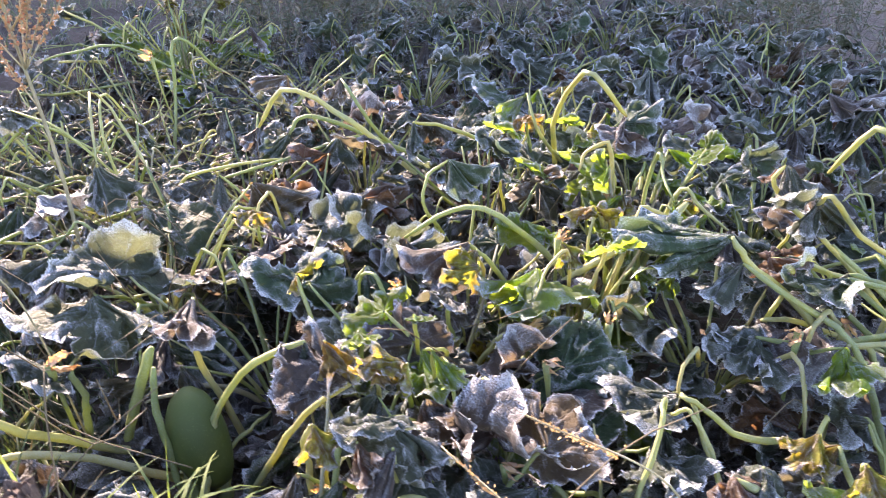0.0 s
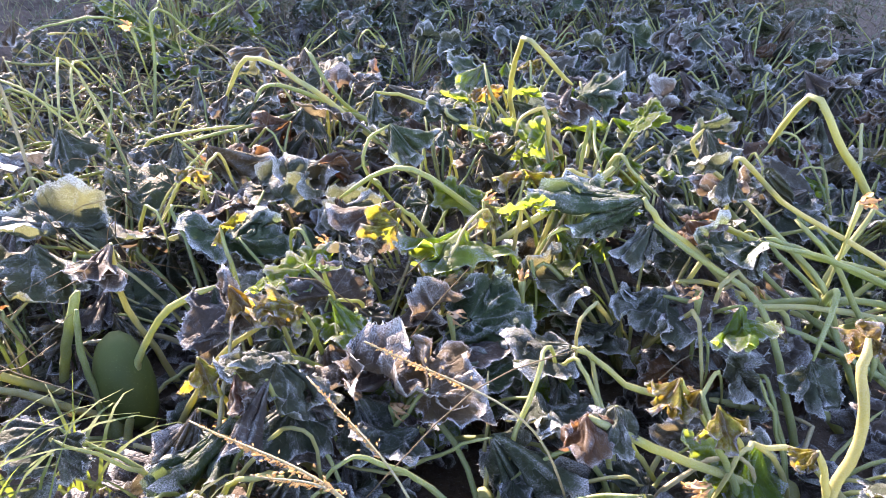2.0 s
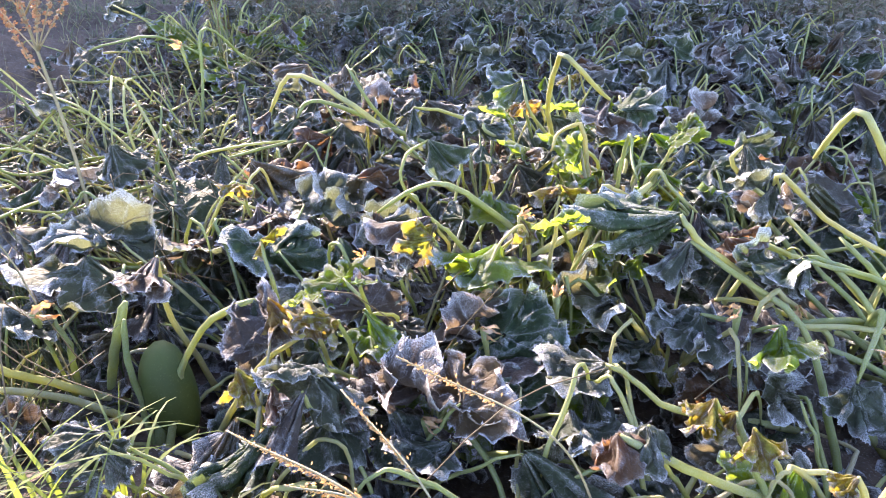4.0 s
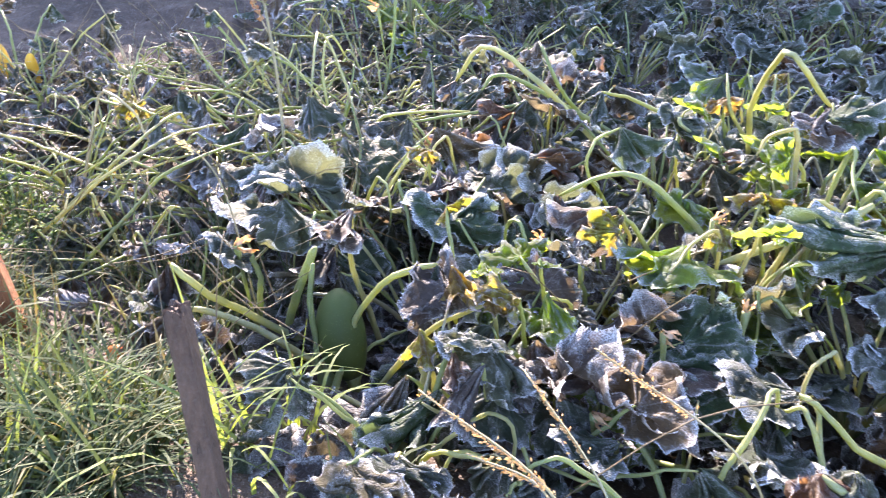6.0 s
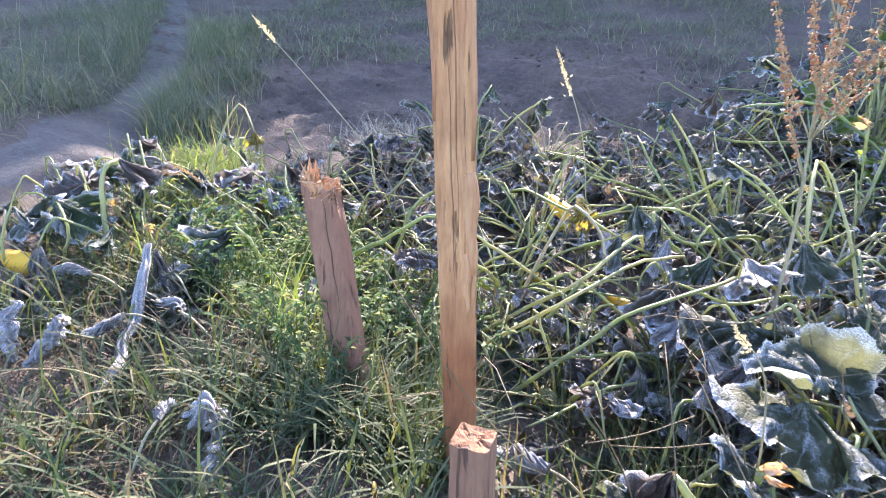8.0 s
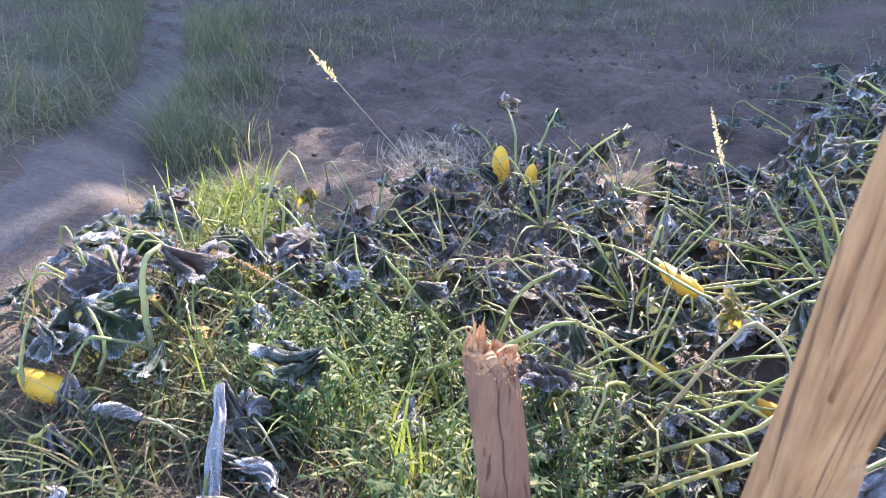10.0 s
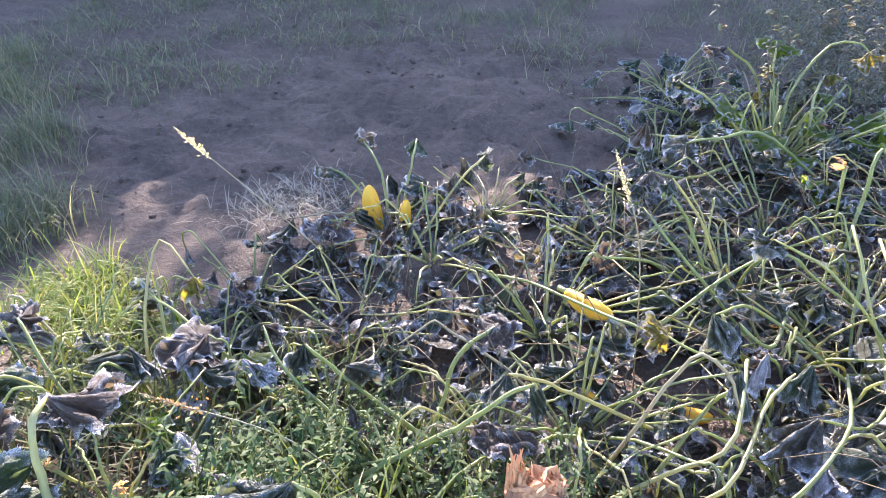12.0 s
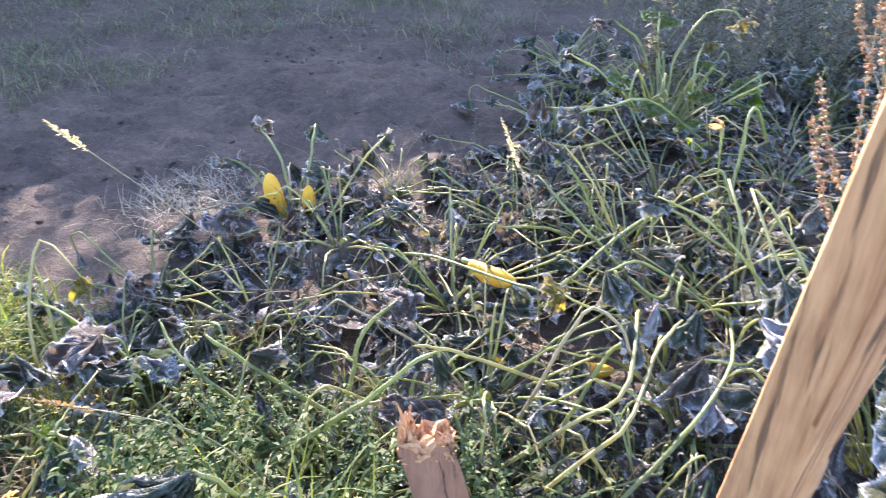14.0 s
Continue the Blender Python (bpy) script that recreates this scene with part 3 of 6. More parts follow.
near = [-8.96 + i * 0.05 for i in range(142)] + [-1.84 + i * 0.08 for i in range(94)]
xs = [-400, -150, -60, -30, -18, -13, -10.5, *near, 6.2, 8, 11, 16, 30, 60, 150, 400]
near_y = [-0.96 + i * 0.08 for i in range(28)] + [1.3 + i * 0.05 for i in range(115)] + [7.1 + i * 0.12 for i in range(18)]
ys = [-400, -150, -60, -20, -8, -4, -2, *near_y, 9.5, 11, 14, 18, 30, 60, 150, 400]
tagged(sheet("ground", xs, ys, 0.0, SOIL), "dark crumbly garden soil with frost specks", "soil", kind="structure")


def path_strip():
    line = curve_points([(-2.9, -1.2, 0), (-3.62, 0.32, 0), (-4.25, 0.68, 0), (-4.94, 1.04, 0), (-5.9, 1.6, 0), (-7.3, 2.19, 0), (-10, 3.1, 0), (-16, 5.0, 0)], 70)
    verts, faces, w = [], [], 9
    for i, p in enumerate(line):
        d = (line[min(i + 1, 69)] - line[max(i - 1, 0)]).normalized()
        s = Vector((-d.y, d.x, 0))
        half = 0.25 + 0.09 * noise.noise((i * 0.6, 3, 0))
        for k in range(w):
            q = p + s * half * (k / (w - 1) * 2 - 1)
            edge = abs(k / (w - 1) * 2 - 1)
            verts.append((q.x, q.y, ground_z(q.x, q.y) + 0.025 * (1 - edge ** 4) - 0.012 + 0.016 * noise.noise((q.x * 7, q.y * 7, 3.0))))
    for i in range(len(line) - 1):
        for k in range(w - 1):
            a = i * w + k
            faces.append((a, a + w, a + w + 1, a + 1))
    return new("path", mesh_of("path", verts, faces, TRODDEN))


tagged(path_strip(), "trodden grey-brown earth path between grass", "path", kind="structure")


# ---- grass ----
def blades(spots, high, wide, bend, seed, rows=5, upright=0.35):
    """Many blades of grass as one mesh: each a tapering strip that arches over."""
    r = random.Random(seed)
    verts, faces = [], []
    for x, y in spots:
        z = ground_z(x, y) - 0.01
        a, h, w = r.uniform(0, 6.28), high * r.uniform(0.45, 1.2), wide * r.uniform(0.6, 1.3)
        d, s = (math.cos(a), math.sin(a)), (-math.sin(a), math.cos(a))
        t0, b = upright * r.uniform(0.2, 1.4), bend * r.uniform(0.2, 1.3)
        px, pz, start = 0.0, 0.0, len(verts)
        for i in range(rows):
            u = i / (rows - 1)
            half = w * 0.5 * (1 - u ** 1.8) + 0.0003
            tw = 0.5 * u
            sx, sy = s[0] + d[0] * tw, s[1] + d[1] * tw
            verts.append((x + d[0] * px + sx * half, y + d[1] * px + sy * half, z + pz))
            verts.append((x + d[0] * px - sx * half, y + d[1] * px - sy * half, z + pz))
            lean = t0 + b * u
            px += math.sin(lean) * h / (rows - 1)
            pz += math.cos(lean) * h / (rows - 1)
        for i in range(rows - 1):
            k = start + 2 * i
            faces.append((k, k + 1, k + 3, k + 2))
    return verts, faces


def scatter(count, x0, x1, y0, y1, keep, seed):
    r = random.Random(seed)
    out = []
    while len(out) < count:
        x, y = r.uniform(x0, x1), r.uniform(y0, y1)
        if r.random() < keep(x, y):
            out.append((x, y))
    return out


def clumpy(x, y, scale=2.2, low=0.0):
    if (x + 0.79) ** 2 + (y - 0.65) ** 2 < 0.012:
        return 0.0          # a tomato lies bare here
    return max(0.0, min(1.0, 0.55 + 1.4 * noise.noise((x * scale, y * scale, 5.0)) + low))


def path_y(x):
    """The path's middle line."""
    return 0.3 + (-3.78 - x) * 0.62 if x > -5.9 else 1.6 + (-5.9 - x) * 0.38


def grass_patch(name, spots, high, wide, bend, mat, label, seed, upright=0.35):
    v, f = blades(spots, high, wide, bend, seed, upright=upright)
    return tagged(new(name, mesh_of(name, v, f, mat)), label, "grass", kind="stuff")


FRONT_EDGE = lambda x: 0.62 + 0.12 * noise.noise((x * 2, 1.0, 1.0)) + 0.15 * smooth(-0.7, -1.4, x)
grass_patch("lawn_grass", scatter(6800, -2.85, -0.45, -0.5, 1.0, lambda x, y: clumpy(x, y, 3.5, -0.1) * (0.25 + 0.75 * smooth(-1.35, -0.75, x + 0.8 * y)) if y < FRONT_EDGE(x) else 0.0, 11), 0.23, 0.006, 1.9, GRASS, "thin dull green grass in front of the stakes", 12, 0.6)
grass_patch("front_grass", scatter(900, -0.45, 2.2, -0.6, 0.45, lambda x, y: clumpy(x, y, 3), 13), 0.13, 0.006, 1.5, GRASS, "grass along the front of the bed", 14, 0.5)
grass_patch("dry_grass", scatter(3600, -2.8, -0.8, -0.4, 0.6, lambda x, y: clumpy(x, y, 3, 0.1) * smooth(-0.7, -1.5, x + 0.8 * y), 15), 0.19, 0.0038, 2.0, STRAW, "flattened dry straw-coloured grass", 16, 1.25)
grass_patch("hay", scatter(650, -4.2, -2.9, 1.6, 2.9, lambda x, y: math.exp(-(((x + 3.42) / 0.2) ** 2 + ((y - 2.12) / 0.24) ** 2)), 17), 0.17, 0.0035, 2.0, HAY, "flattened frosty dry grass on the soil", 18, 1.2)
grass_patch("far_grass", scatter(15000, -9.5, 0.5, 2.6, 9.0, lambda x, y: clumpy(x, y, 1.3, -0.1) * (smooth(4.3, 5.2, y + 0.25 * x + 1.0) if x > -5 else smooth(0.5, 1.0, y - path_y(x))), 19), 0.26, 0.005, 2.2, VERGE, "rough frosted grass behind the bed", 20, 0.9)
grass_patch("verge_grass", scatter(9000, -10.5, -4.0, -1.5, 4.2, lambda x, y: clumpy(x, y, 1.5, 0.2) * smooth(0.1, 0.24, path_y(x) - y) * (0.35 + 0.65 * smooth(1.6, 0.4, path_y(x) - y)), 21), 0.55, 0.0045, 2.9, VERGE, "long frosted grass hanging over the earth path", 22, 1.0)
grass_patch("bank_grass", scatter(3600, -7.5, -4.0, 1.0, 4.0, lambda x, y: clumpy(x, y, 2.0) * smooth(0.2, 0.36, y - path_y(x)) * smooth(1.1, 0.7, y - path_y(x)), 23), 0.38, 0.004, 2.4, VERGE, "frosted grass between the path and bare soil", 24, 0.3)


def tuft(x, y, count, high, spread, mat, label, seed, wide=0.008):
    """A tuft of grass: its outer blades one by one, the dense rest joined."""
    r = random.Random(seed)
    spots = [(x + r.gauss(0, spread), y + r.gauss(0, spread)) for _ in range(count)]
    base = Vector((x, y, ground_z(x, y)))
    thing = tagged(empty("grass_tuft", base), label, "grass tuft", "grass tufts")
    for i, at in enumerate(spots[:40]):
        v, f = blades([at], high * 1.08, wide * 0.95, 2.0, seed + i, rows=7, upright=0.35)
        under(new("grass_blade", mesh_of("grass_blade", [Vector(p) - base for p in v], f, mat)), thing)
    if spots[40:]:
        v, f = blades(spots[40:], high, wide * 0.75, 2.1, seed, rows=6, upright=0.35)
        under(tagged(new("dense_grass", mesh_of("dense_grass", [Vector(p) - base for p in v], f, mat)), kind="stuff"), thing)
    return thing

# ---- wooden stakes ----
def post_mesh(wide, deep, line, jag, seed, mat, rough=0.0012, per=5, cap=True):
    """A sawn post of oblong section along a line, edges slightly rounded; jag: how far its broken top is torn."""
    r = random.Random(seed)
    loop, c = [], 0.12
    corners = [(-1, -1), (1, -1), (1, 1), (-1, 1)]
    for i in range(4):
        a, b = corners[i], corners[(i + 1) % 4]
        for k in range(per):
            s = c * 0.5 + (1 - c) * k / (per - 1)
            loop.append(((a[0] + (b[0] - a[0]) * s) * wide / 2, (a[1] + (b[1] - a[1]) * s) * deep / 2))
    n, rings, verts, faces = len(loop), len(line), [], []
    tear = [jag * r.random() ** 1.5 for _ in range(n)]
    for i, p in enumerate(line):
        for k, (x, y) in enumerate(loop):
            e = rough * noise.noise((x * 60, y * 60, i * 0.7 + seed))
            down = tear[k] * max(0.0, (i - rings + 4) / 3)
            verts.append(Vector(p) + Vector((x * (1 + e / wide * 2), y * (1 + e / deep * 2), -down)))
    for i in range(rings - 1):
        for k in range(n):
            a, b = i * n + k, i * n + (k + 1) % n
            faces.append((a, b, b + n, a + n))
    top = (rings - 1) * n
    last, inner = Vector(line[-1]), []
    for scale in (0.66, 0.33):
        ring = []
        for k, (x, y) in enumerate(loop):
            verts.append(last + Vector((x * scale, y * scale, -jag * 0.8 * r.random() - 0.002 * r.random())))
            ring.append(len(verts) - 1)
        inner.append(ring)
    before, picks = list(range(top, top + n)), [0] * len(faces)
    for ring in inner:
        for k in range(n):
            faces.append((before[k], before[(k + 1) % n], ring[(k + 1) % n], ring[k]))
        before = ring
    faces.append(tuple(before))
    picks += [1 if cap else 0] * (len(faces) - len(picks))
    n0 = picks.index(1) if 1 in picks else len(faces)
    sides = mesh_of("post", verts[:rings * n], faces[:n0], mat[0], flat=True)
    used = sorted({i for face in faces[n0:] for i in face})
    spot_of = {i: k for k, i in enumerate(used)}
    end = mesh_of("cut_end", [verts[i] for i in used], [tuple(spot_of[i] for i in face) for face in faces[n0:]], mat[1], flat=True)
    return sides, end


def stake(name, foot, top, wide, deep, turn, jag, mats, label, rings=16, seed=1):
    foot, top = Vector(foot), Vector(top)
    thing = tagged(empty(name, foot), label, "stake")
    line = [(top - foot) * (i / (rings - 1)) for i in range(rings)]
    for name_, me in zip(("post", "cut_end"), post_mesh(wide, deep, line, jag, seed, mats)):
        # the section turns about its own axis
        for v in me.vertices:
            k = max(0.0, min(1.0, v.co.z / max(0.01, (top - foot).z)))
            axis = (top - foot) * k
            d = v.co - axis
            v.co = axis + Vector((d.x * math.cos(turn) - d.y * math.sin(turn), d.x * math.sin(turn) + d.y * math.cos(turn), d.z))
        me.update()
        under(new(name_, me), thing)
    return thing


tall = stake("wooden_stake", (-1.099, 0.6845, 0.05), (-1.017, 0.5746, 1.42), 0.061, 0.064, 0.87, 0.0, (WOOD, WOOD), "tall pale sawn timber stake standing in the grass", 22, 3)
r0 = random.Random(5)
lean, face, front = Vector((0.06, -0.0802, 1)), Vector((math.cos(0.87), math.sin(0.87), 0)), Vector((math.sin(0.87), -math.cos(0.87), 0)) * 0.032
for z0, z1, s, o in ((0.58, 0.76, 0.011, 0.023), (0.78, 1.32, 0.007, 0.025), (0.62, 1.2, 0.005, 0.012), (0.84, 1.3, 0.004, -0.029), (0.5, 0.62, 0.006, 0.014)):
    line = [lean * (z0 + (z1 - z0) * i / 8) + face * (o + 0.0025 * math.sin(i * 1.3)) + front * 0.97 for i in range(9)]
    v, f = tube(line, [s * (0.25 + 0.75 * math.sin(math.pi * min(1, 0.12 + 0.6 * i / 8))) for i in range(9)], 6, squash=0.5)
    under(new("splinter", mesh_of("splinter", v, f, WOOD_RAW)), tall, "long raw split along the edge")
for z0, z1, o, skew, s in ((0.48, 0.98, -0.004, 0.003, 0.0013), (0.66, 1.28, 0.003, 0.002, 0.0012), (0.52, 0.64, 0.02, -0.006, 0.0018), (0.4, 0.52, -0.026, 0.014, 0.002), (0.28, 0.38, -0.026, 0.016, 0.002), (0.7, 0.9, 0.014, 0.0, 0.0014)):
    line = [lean * (z0 + (z1 - z0) * i / 9) + face * (o - skew * i / 9 + 0.0012 * math.sin(i * 2.1)) + front * 1.0 for i in range(10)]
    v, f = tube(line, [0.0002 + 0.6 * s * math.sin(math.pi * i / 9) for i in range(10)], 5)
    under(new("crack", mesh_of("crack", v, f, WOOD_BROWN)), tall, "dark drying crack along the face")
stake("wooden_stake", (-0.815, 0.455, 0.08), (-0.823, 0.465, 0.532), 0.052, 0.046, 0.5, 0.004, (WOOD_BROWN, WOOD), "short sawn-off brown timber stake stub in grass", 12, 8)
broken = stake("wooden_stake", (-1.36, 0.6, 0.1), (-1.49, 0.625, 0.665), 0.076, 0.04, 0.45, 0.045, (WOOD_BROWN, WOOD_RAW), "snapped brown timber stake with torn orange top", 16, 11)
for i in range(80):
    a, b = r0.uniform(-0.034, 0.034), r0.uniform(-0.016, 0.016)
    x, y = a * math.cos(0.45) - b * math.sin(0.45), a * math.sin(0.45) + b * math.cos(0.45)
    p = Vector((-0.13 + x, 0.025 + y, 0.535))
    hgt = r0.uniform(0.012, 0.045) * (1.5 if a < -0.014 else 0.7)
    line = [p, p + Vector((r0.uniform(-0.004, 0.004), r0.uniform(-0.004, 0.004), hgt * 0.6)), p + Vector((r0.uniform(-0.01, 0.01), r0.uniform(-0.01, 0.01), hgt))]
    v, f = tube(line, [r0.uniform(0.002, 0.0055), r0.uniform(0.0015, 0.004), 0.0007], 4, squash=0.5)
    under(new("splinter", mesh_of("splinter", v, f, WOOD_RAW, flat=True)), broken)
for i in range(110):
    # loose chips and fibres lying on the torn top
    a, b = r0.uniform(-0.032, 0.044), r0.uniform(-0.026, 0.016)
    p = Vector((-0.13 + a * math.cos(0.45) - b * math.sin(0.45), 0.025 + a * math.sin(0.45) + b * math.cos(0.45), 0.545 + r0.uniform(-0.03, 0.016)))
    d = Vector((r0.gauss(0, 1), r0.gauss(0, 1), r0.gauss(0, 0.5))).normalized() * r0.uniform(0.005, 0.016)
    v, f = tube([p - d, p + d * 0.2, p + d], [r0.uniform(0.001, 0.0035), r0.uniform(0.001, 0.005), 0.0006], 4, squash=0.4)
    under(new("splinter", mesh_of("splinter", v, f, WOOD_RAW, flat=True)), broken)
for shift, top_u, long in ((0.012, 0.93, 0.42), (-0.02, 0.55, 0.2)):
    # drying cracks along the face
    line = [Vector((-0.13, 0.025, 0.565)) * (top_u - long * i / 9) + Vector((math.cos(0.45), math.sin(0.45), 0)) * (shift + 0.002 * math.sin(i * 1.9)) + Vector((math.sin(0.45), -math.cos(0.45), 0)) * 0.0203 for i in range(10)]
    v, f = tube(line, [0.0004 + 0.0015 * math.sin(math.pi * i / 9) for i in range(10)], 5)
    under(new("crack", mesh_of("crack", v, f, WOOD_DARK)), broken, "dark drying crack along the face")
stake("wooden_stake", (-0.2, 0.34, 0.1), (-0.325, 0.462, 0.572), 0.029, 0.027, 0.3, 0.014, (WOOD_DARK, WOOD_DARK), "dark rotten leaning wooden stake in the bed edge", 14, 15)


# ---- fruit ----
def fruit(name, a, b, radius, mat, label, category, neck=0.6):
    """A long squash fruit from its blossom end a to its stalk end b, with a ribbed stub of stalk."""
    a, b = Vector(a), Vector(b)
    thing = tagged(empty(name, a), label, category)
    n, line, radii = 15, [], []
    bow = (b - a).orthogonal().normalized() * 0.012
    for i in range(n):
        u = i / (n - 1)
        line.append((b - a) * u + bow * math.sin(math.pi * u))
        radii.append(max(0.002, radius * (math.sin(math.pi * min(1, 0.004 + u * (0.955 if neck > 0.9 else 0.9))) ** (0.42 if neck > 0.9 else 0.45)) * (1 - (1 - neck) * u ** 1.6)))
    v, f = tube(line, radii, 16)
    under(new("flesh", mesh_of("flesh", v, f, mat)), thing)
    d = (b - a).normalized()
    v, f = tube([line[-1] - d * 0.004, line[-1] + d * 0.012, line[-1] + d * 0.035], [radius * 0.42, radius * 0.26, radius * 0.28], 6)
    under(new("stalk", mesh_of("stalk", v, f, STALK)), thing)
    return thing


fruit("marrow", (-0.425, 1.01, 0.225), (-0.35, 0.93, 0.05), 0.058, MARROW, "large dull green marrow between leaf stalks", "marrow", 0.95)
fruit("marrow", (-0.02, 0.81, 0.1), (-0.16, 0.83, 0.1), 0.036, MARROW, "green marrow lying low under the stalks", "marrow", 0.8)
fruit("yellow_courgette", (-2.86, 2.03, 0.26), (-2.81, 2.03, 0.07), 0.042, GOLD, "bright yellow courgette upright in the plant", "courgette", 0.7)
fruit("yellow_courgette", (-2.69, 2.06, 0.22), (-2.7, 2.08, 0.06), 0.03, GOLD, "small yellow courgette behind a dark leaf", "courgette", 0.7)
fruit("yellow_courgette", (-1.69, 1.72, 0.2), (-1.86, 1.76, 0.21), 0.034, GOLD, "bright yellow courgette lying among stalks", "courgette", 0.75)
fruit("yellow_courgette", (-1.64, 1.5, 0.05), (-1.73, 1.52, 0.05), 0.024, GOLD, "yellow courgette half hidden under stalks", "courgette", 0.75)
fruit("yellow_courgette", (-1.34, 1.6, 0.05), (-1.46, 1.58, 0.05), 0.026, GOLD, "yellow courgette in shade under stalks", "courgette", 0.75)
fruit("yellow_courgette", (-2.33, 0.17, 0.27), (-2.48, 0.1, 0.26), 0.037, GOLD, "orange-yellow courgette at the end of the bed", "courgette", 0.8)


def tomato(x, y, z, radius):
    thing = tagged(empty("tomato", (x, y, z)), "small orange tomato lying on the grass", "tomato")
    line = [Vector((0, 0, -radius + 2 * radius * i / 10)) for i in range(11)]
    v, f = tube(line, [max(0.001, radius * math.sqrt(max(0, 1 - (1 - 2 * i / 10) ** 2))) for i in range(11)], 14)
    under(new("flesh", mesh_of("flesh", v, f, TOMATO)), thing)
    v, f = tube([Vector((0, 0, radius * 0.95)), Vector((0.002, 0, radius * 1.25))], [0.002, 0.0012], 5)
    under(new("stalk", mesh_of("stalk", v, f, STALK)), thing)


tomato(-0.822, 0.712, ground_z(-0.822, 0.712) + 0.02, 0.019)


def flower(x, y, z, size, turn, label="withered orange squash blossom on its stalk"):
    """A withered squash blossom: five twisted petals on a green cup, on a thin stalk from the ground up."""
    g = ground_z(x, y)
    thing = tagged(empty("squash_flower", (x, y, g)), label, "flower", "squash blossoms")
    r = random.Random(int((x * 31 + y * 17 + 90) * 100))
    lean = Vector((r.uniform(-0.06, 0.06), r.uniform(0.0, 0.08), 0))
    nod = Matrix.Rotation(r.uniform(0.8, 2.3), 3, Vector((math.cos(turn), math.sin(turn), 0)))
    size *= 0.8
    line = curve_points([lean, lean * 0.4 + Vector((0, 0, (z - g) * 0.55)), Vector((0, 0, z - g))], 8)
    v, f = tube(line, [0.0045, 0.004, 0.004, 0.004, 0.004, 0.0042, 0.006, 0.009], 6)
    under(new("stalk", mesh_of("stalk", v, f, STALK)), thing)
    for i in range(5):
        a = turn + 2 * math.pi * i / 5 + r.uniform(-0.2, 0.2)
        verts, faces = [], []
        for j in range(6):
            u = j / 5
            out = size * (0.1 + 0.4 * u * r.uniform(0.8, 1.3)) * (1 if u < 0.7 else 0.75)
            w = size * 0.3 * math.sin(math.pi * (0.15 + 0.8 * u))
            for k in (-1, -0.3, 0.3, 1):
                q = a + k * 0.7 * w / size * 2.2
                verts.append(nod @ Vector((out * math.cos(q) + r.gauss(0, size * 0.05), out * math.sin(q) + r.gauss(0, size * 0.05), size * (u - 0.1) + r.gauss(0, size * 0.05) - 0.3 * size * abs(k) * u)) + Vector((0, 0, z - g)))
        for j in range(5):
            for k in range(3):
                b = j * 4 + k
                faces.append((b, b + 1, b + 5, b + 4))
        under(new("petal", mesh_of("petal", verts, faces, PETAL)), thing)


for x, y, z, s in ((0.76, 1.08, 0.38, 0.05), (0.2, 0.8, 0.28, 0.045), (0.35, 0.94, 0.24, 0.05), (0.49, 1.63, 0.4, 0.06), (1.18, 1.4, 0.44, 0.06), (-0.63, 0.93, 0.33, 0.06),
                   (-0.03, 1.27, 0.32, 0.05), (0.26, 1.14, 0.32, 0.04), (0.33, 1.38, 0.4, 0.045), (0.91, 1.18, 0.33, 0.045), (-0.1, 0.8, 0.2, 0.04), (0.68, 0.64, 0.33, 0.05),
                   (0.28, 1.01, 0.33, 0.05), (0.42, 1.15, 0.33, 0.04), (-2.46, 0.41, 0.34, 0.045), (-2.27, 0.29, 0.3, 0.04), (-2.33, 0.46, 0.3, 0.04), (-1.182, 2.653, 0.47, 0.075)):
    flower(x, y, z, s, x * 7)

# ---- squash plants seen close up ----

hero = squash_plant(-0.4, 0.9, "frost-wilted marrow plant with thick pale green stalks")
fill_plant(hero, 5, 0.32, 0.14, ("limp", "shrunk", "limp"), 0.11, 0.4, 0.007)
add_stalk(hero, [(-0.36, 0.92, 0.12), (-0.35, 0.97, 0.2), (-0.27, 0.97, 0.32), (-0.16, 0.96, 0.39)], 0.0096, 0.0064, "limp", 0.1)
add_stalk(hero, [(-0.24, 0.93, 0.12), (-0.18, 0.94, 0.22), (-0.11, 0.93, 0.3), (-0.05, 0.94, 0.34)], 0.008, 0.0048, "green", 0.1)
add_stalk(hero, [(-0.38, 1.06, 0.15), (-0.4, 1.04, 0.25), (-0.39, 1.01, 0.36), (-0.37, 0.99, 0.45)], 0.008, 0.0056, "limp", 0.12)
add_stalk(hero, [(-0.54, 0.99, 0.15), (-0.5, 0.98, 0.25), (-0.47, 1.0, 0.33)], 0.0112, 0.0096, None, 0.12)
add_stalk(hero, [(-0.43, 0.91, 0.12), (-0.45, 0.93, 0.22), (-0.45, 0.95, 0.32)], 0.0072, 0.0064, None, 0.12)
add_stalk(hero, [(-0.47, 0.89, 0.12), (-0.55, 0.84, 0.2), (-0.61, 0.79, 0.25), (-0.64, 0.74, 0.28)], 0.0096, 0.0064, "limp", 0.12)
add_stalk(hero, [(-0.61, 0.92, 0.15), (-0.65, 0.88, 0.2), (-0.68, 0.83, 0.28), (-0.72, 0.82, 0.32)], 0.0104, 0.0072, "limp", 0.15)
add_stalk(hero, [(-0.15, 0.87, 0.15), (-0.16, 0.89, 0.2), (-0.15, 0.9, 0.25)], 0.0072, 0.0064, None, 0.12)
add_stalk(hero, [(-0.63, 0.98, 0.15), (-0.61, 0.97, 0.22), (-0.62, 0.96, 0.3)], 0.008, 0.0064, "draped", 0.13)
add_stalk(hero, [(-0.11, 0.83, 0.2), (-0.1, 0.78, 0.32), (-0.09, 0.73, 0.42)], 0.0056, 0.004, "yellow", 0.065)

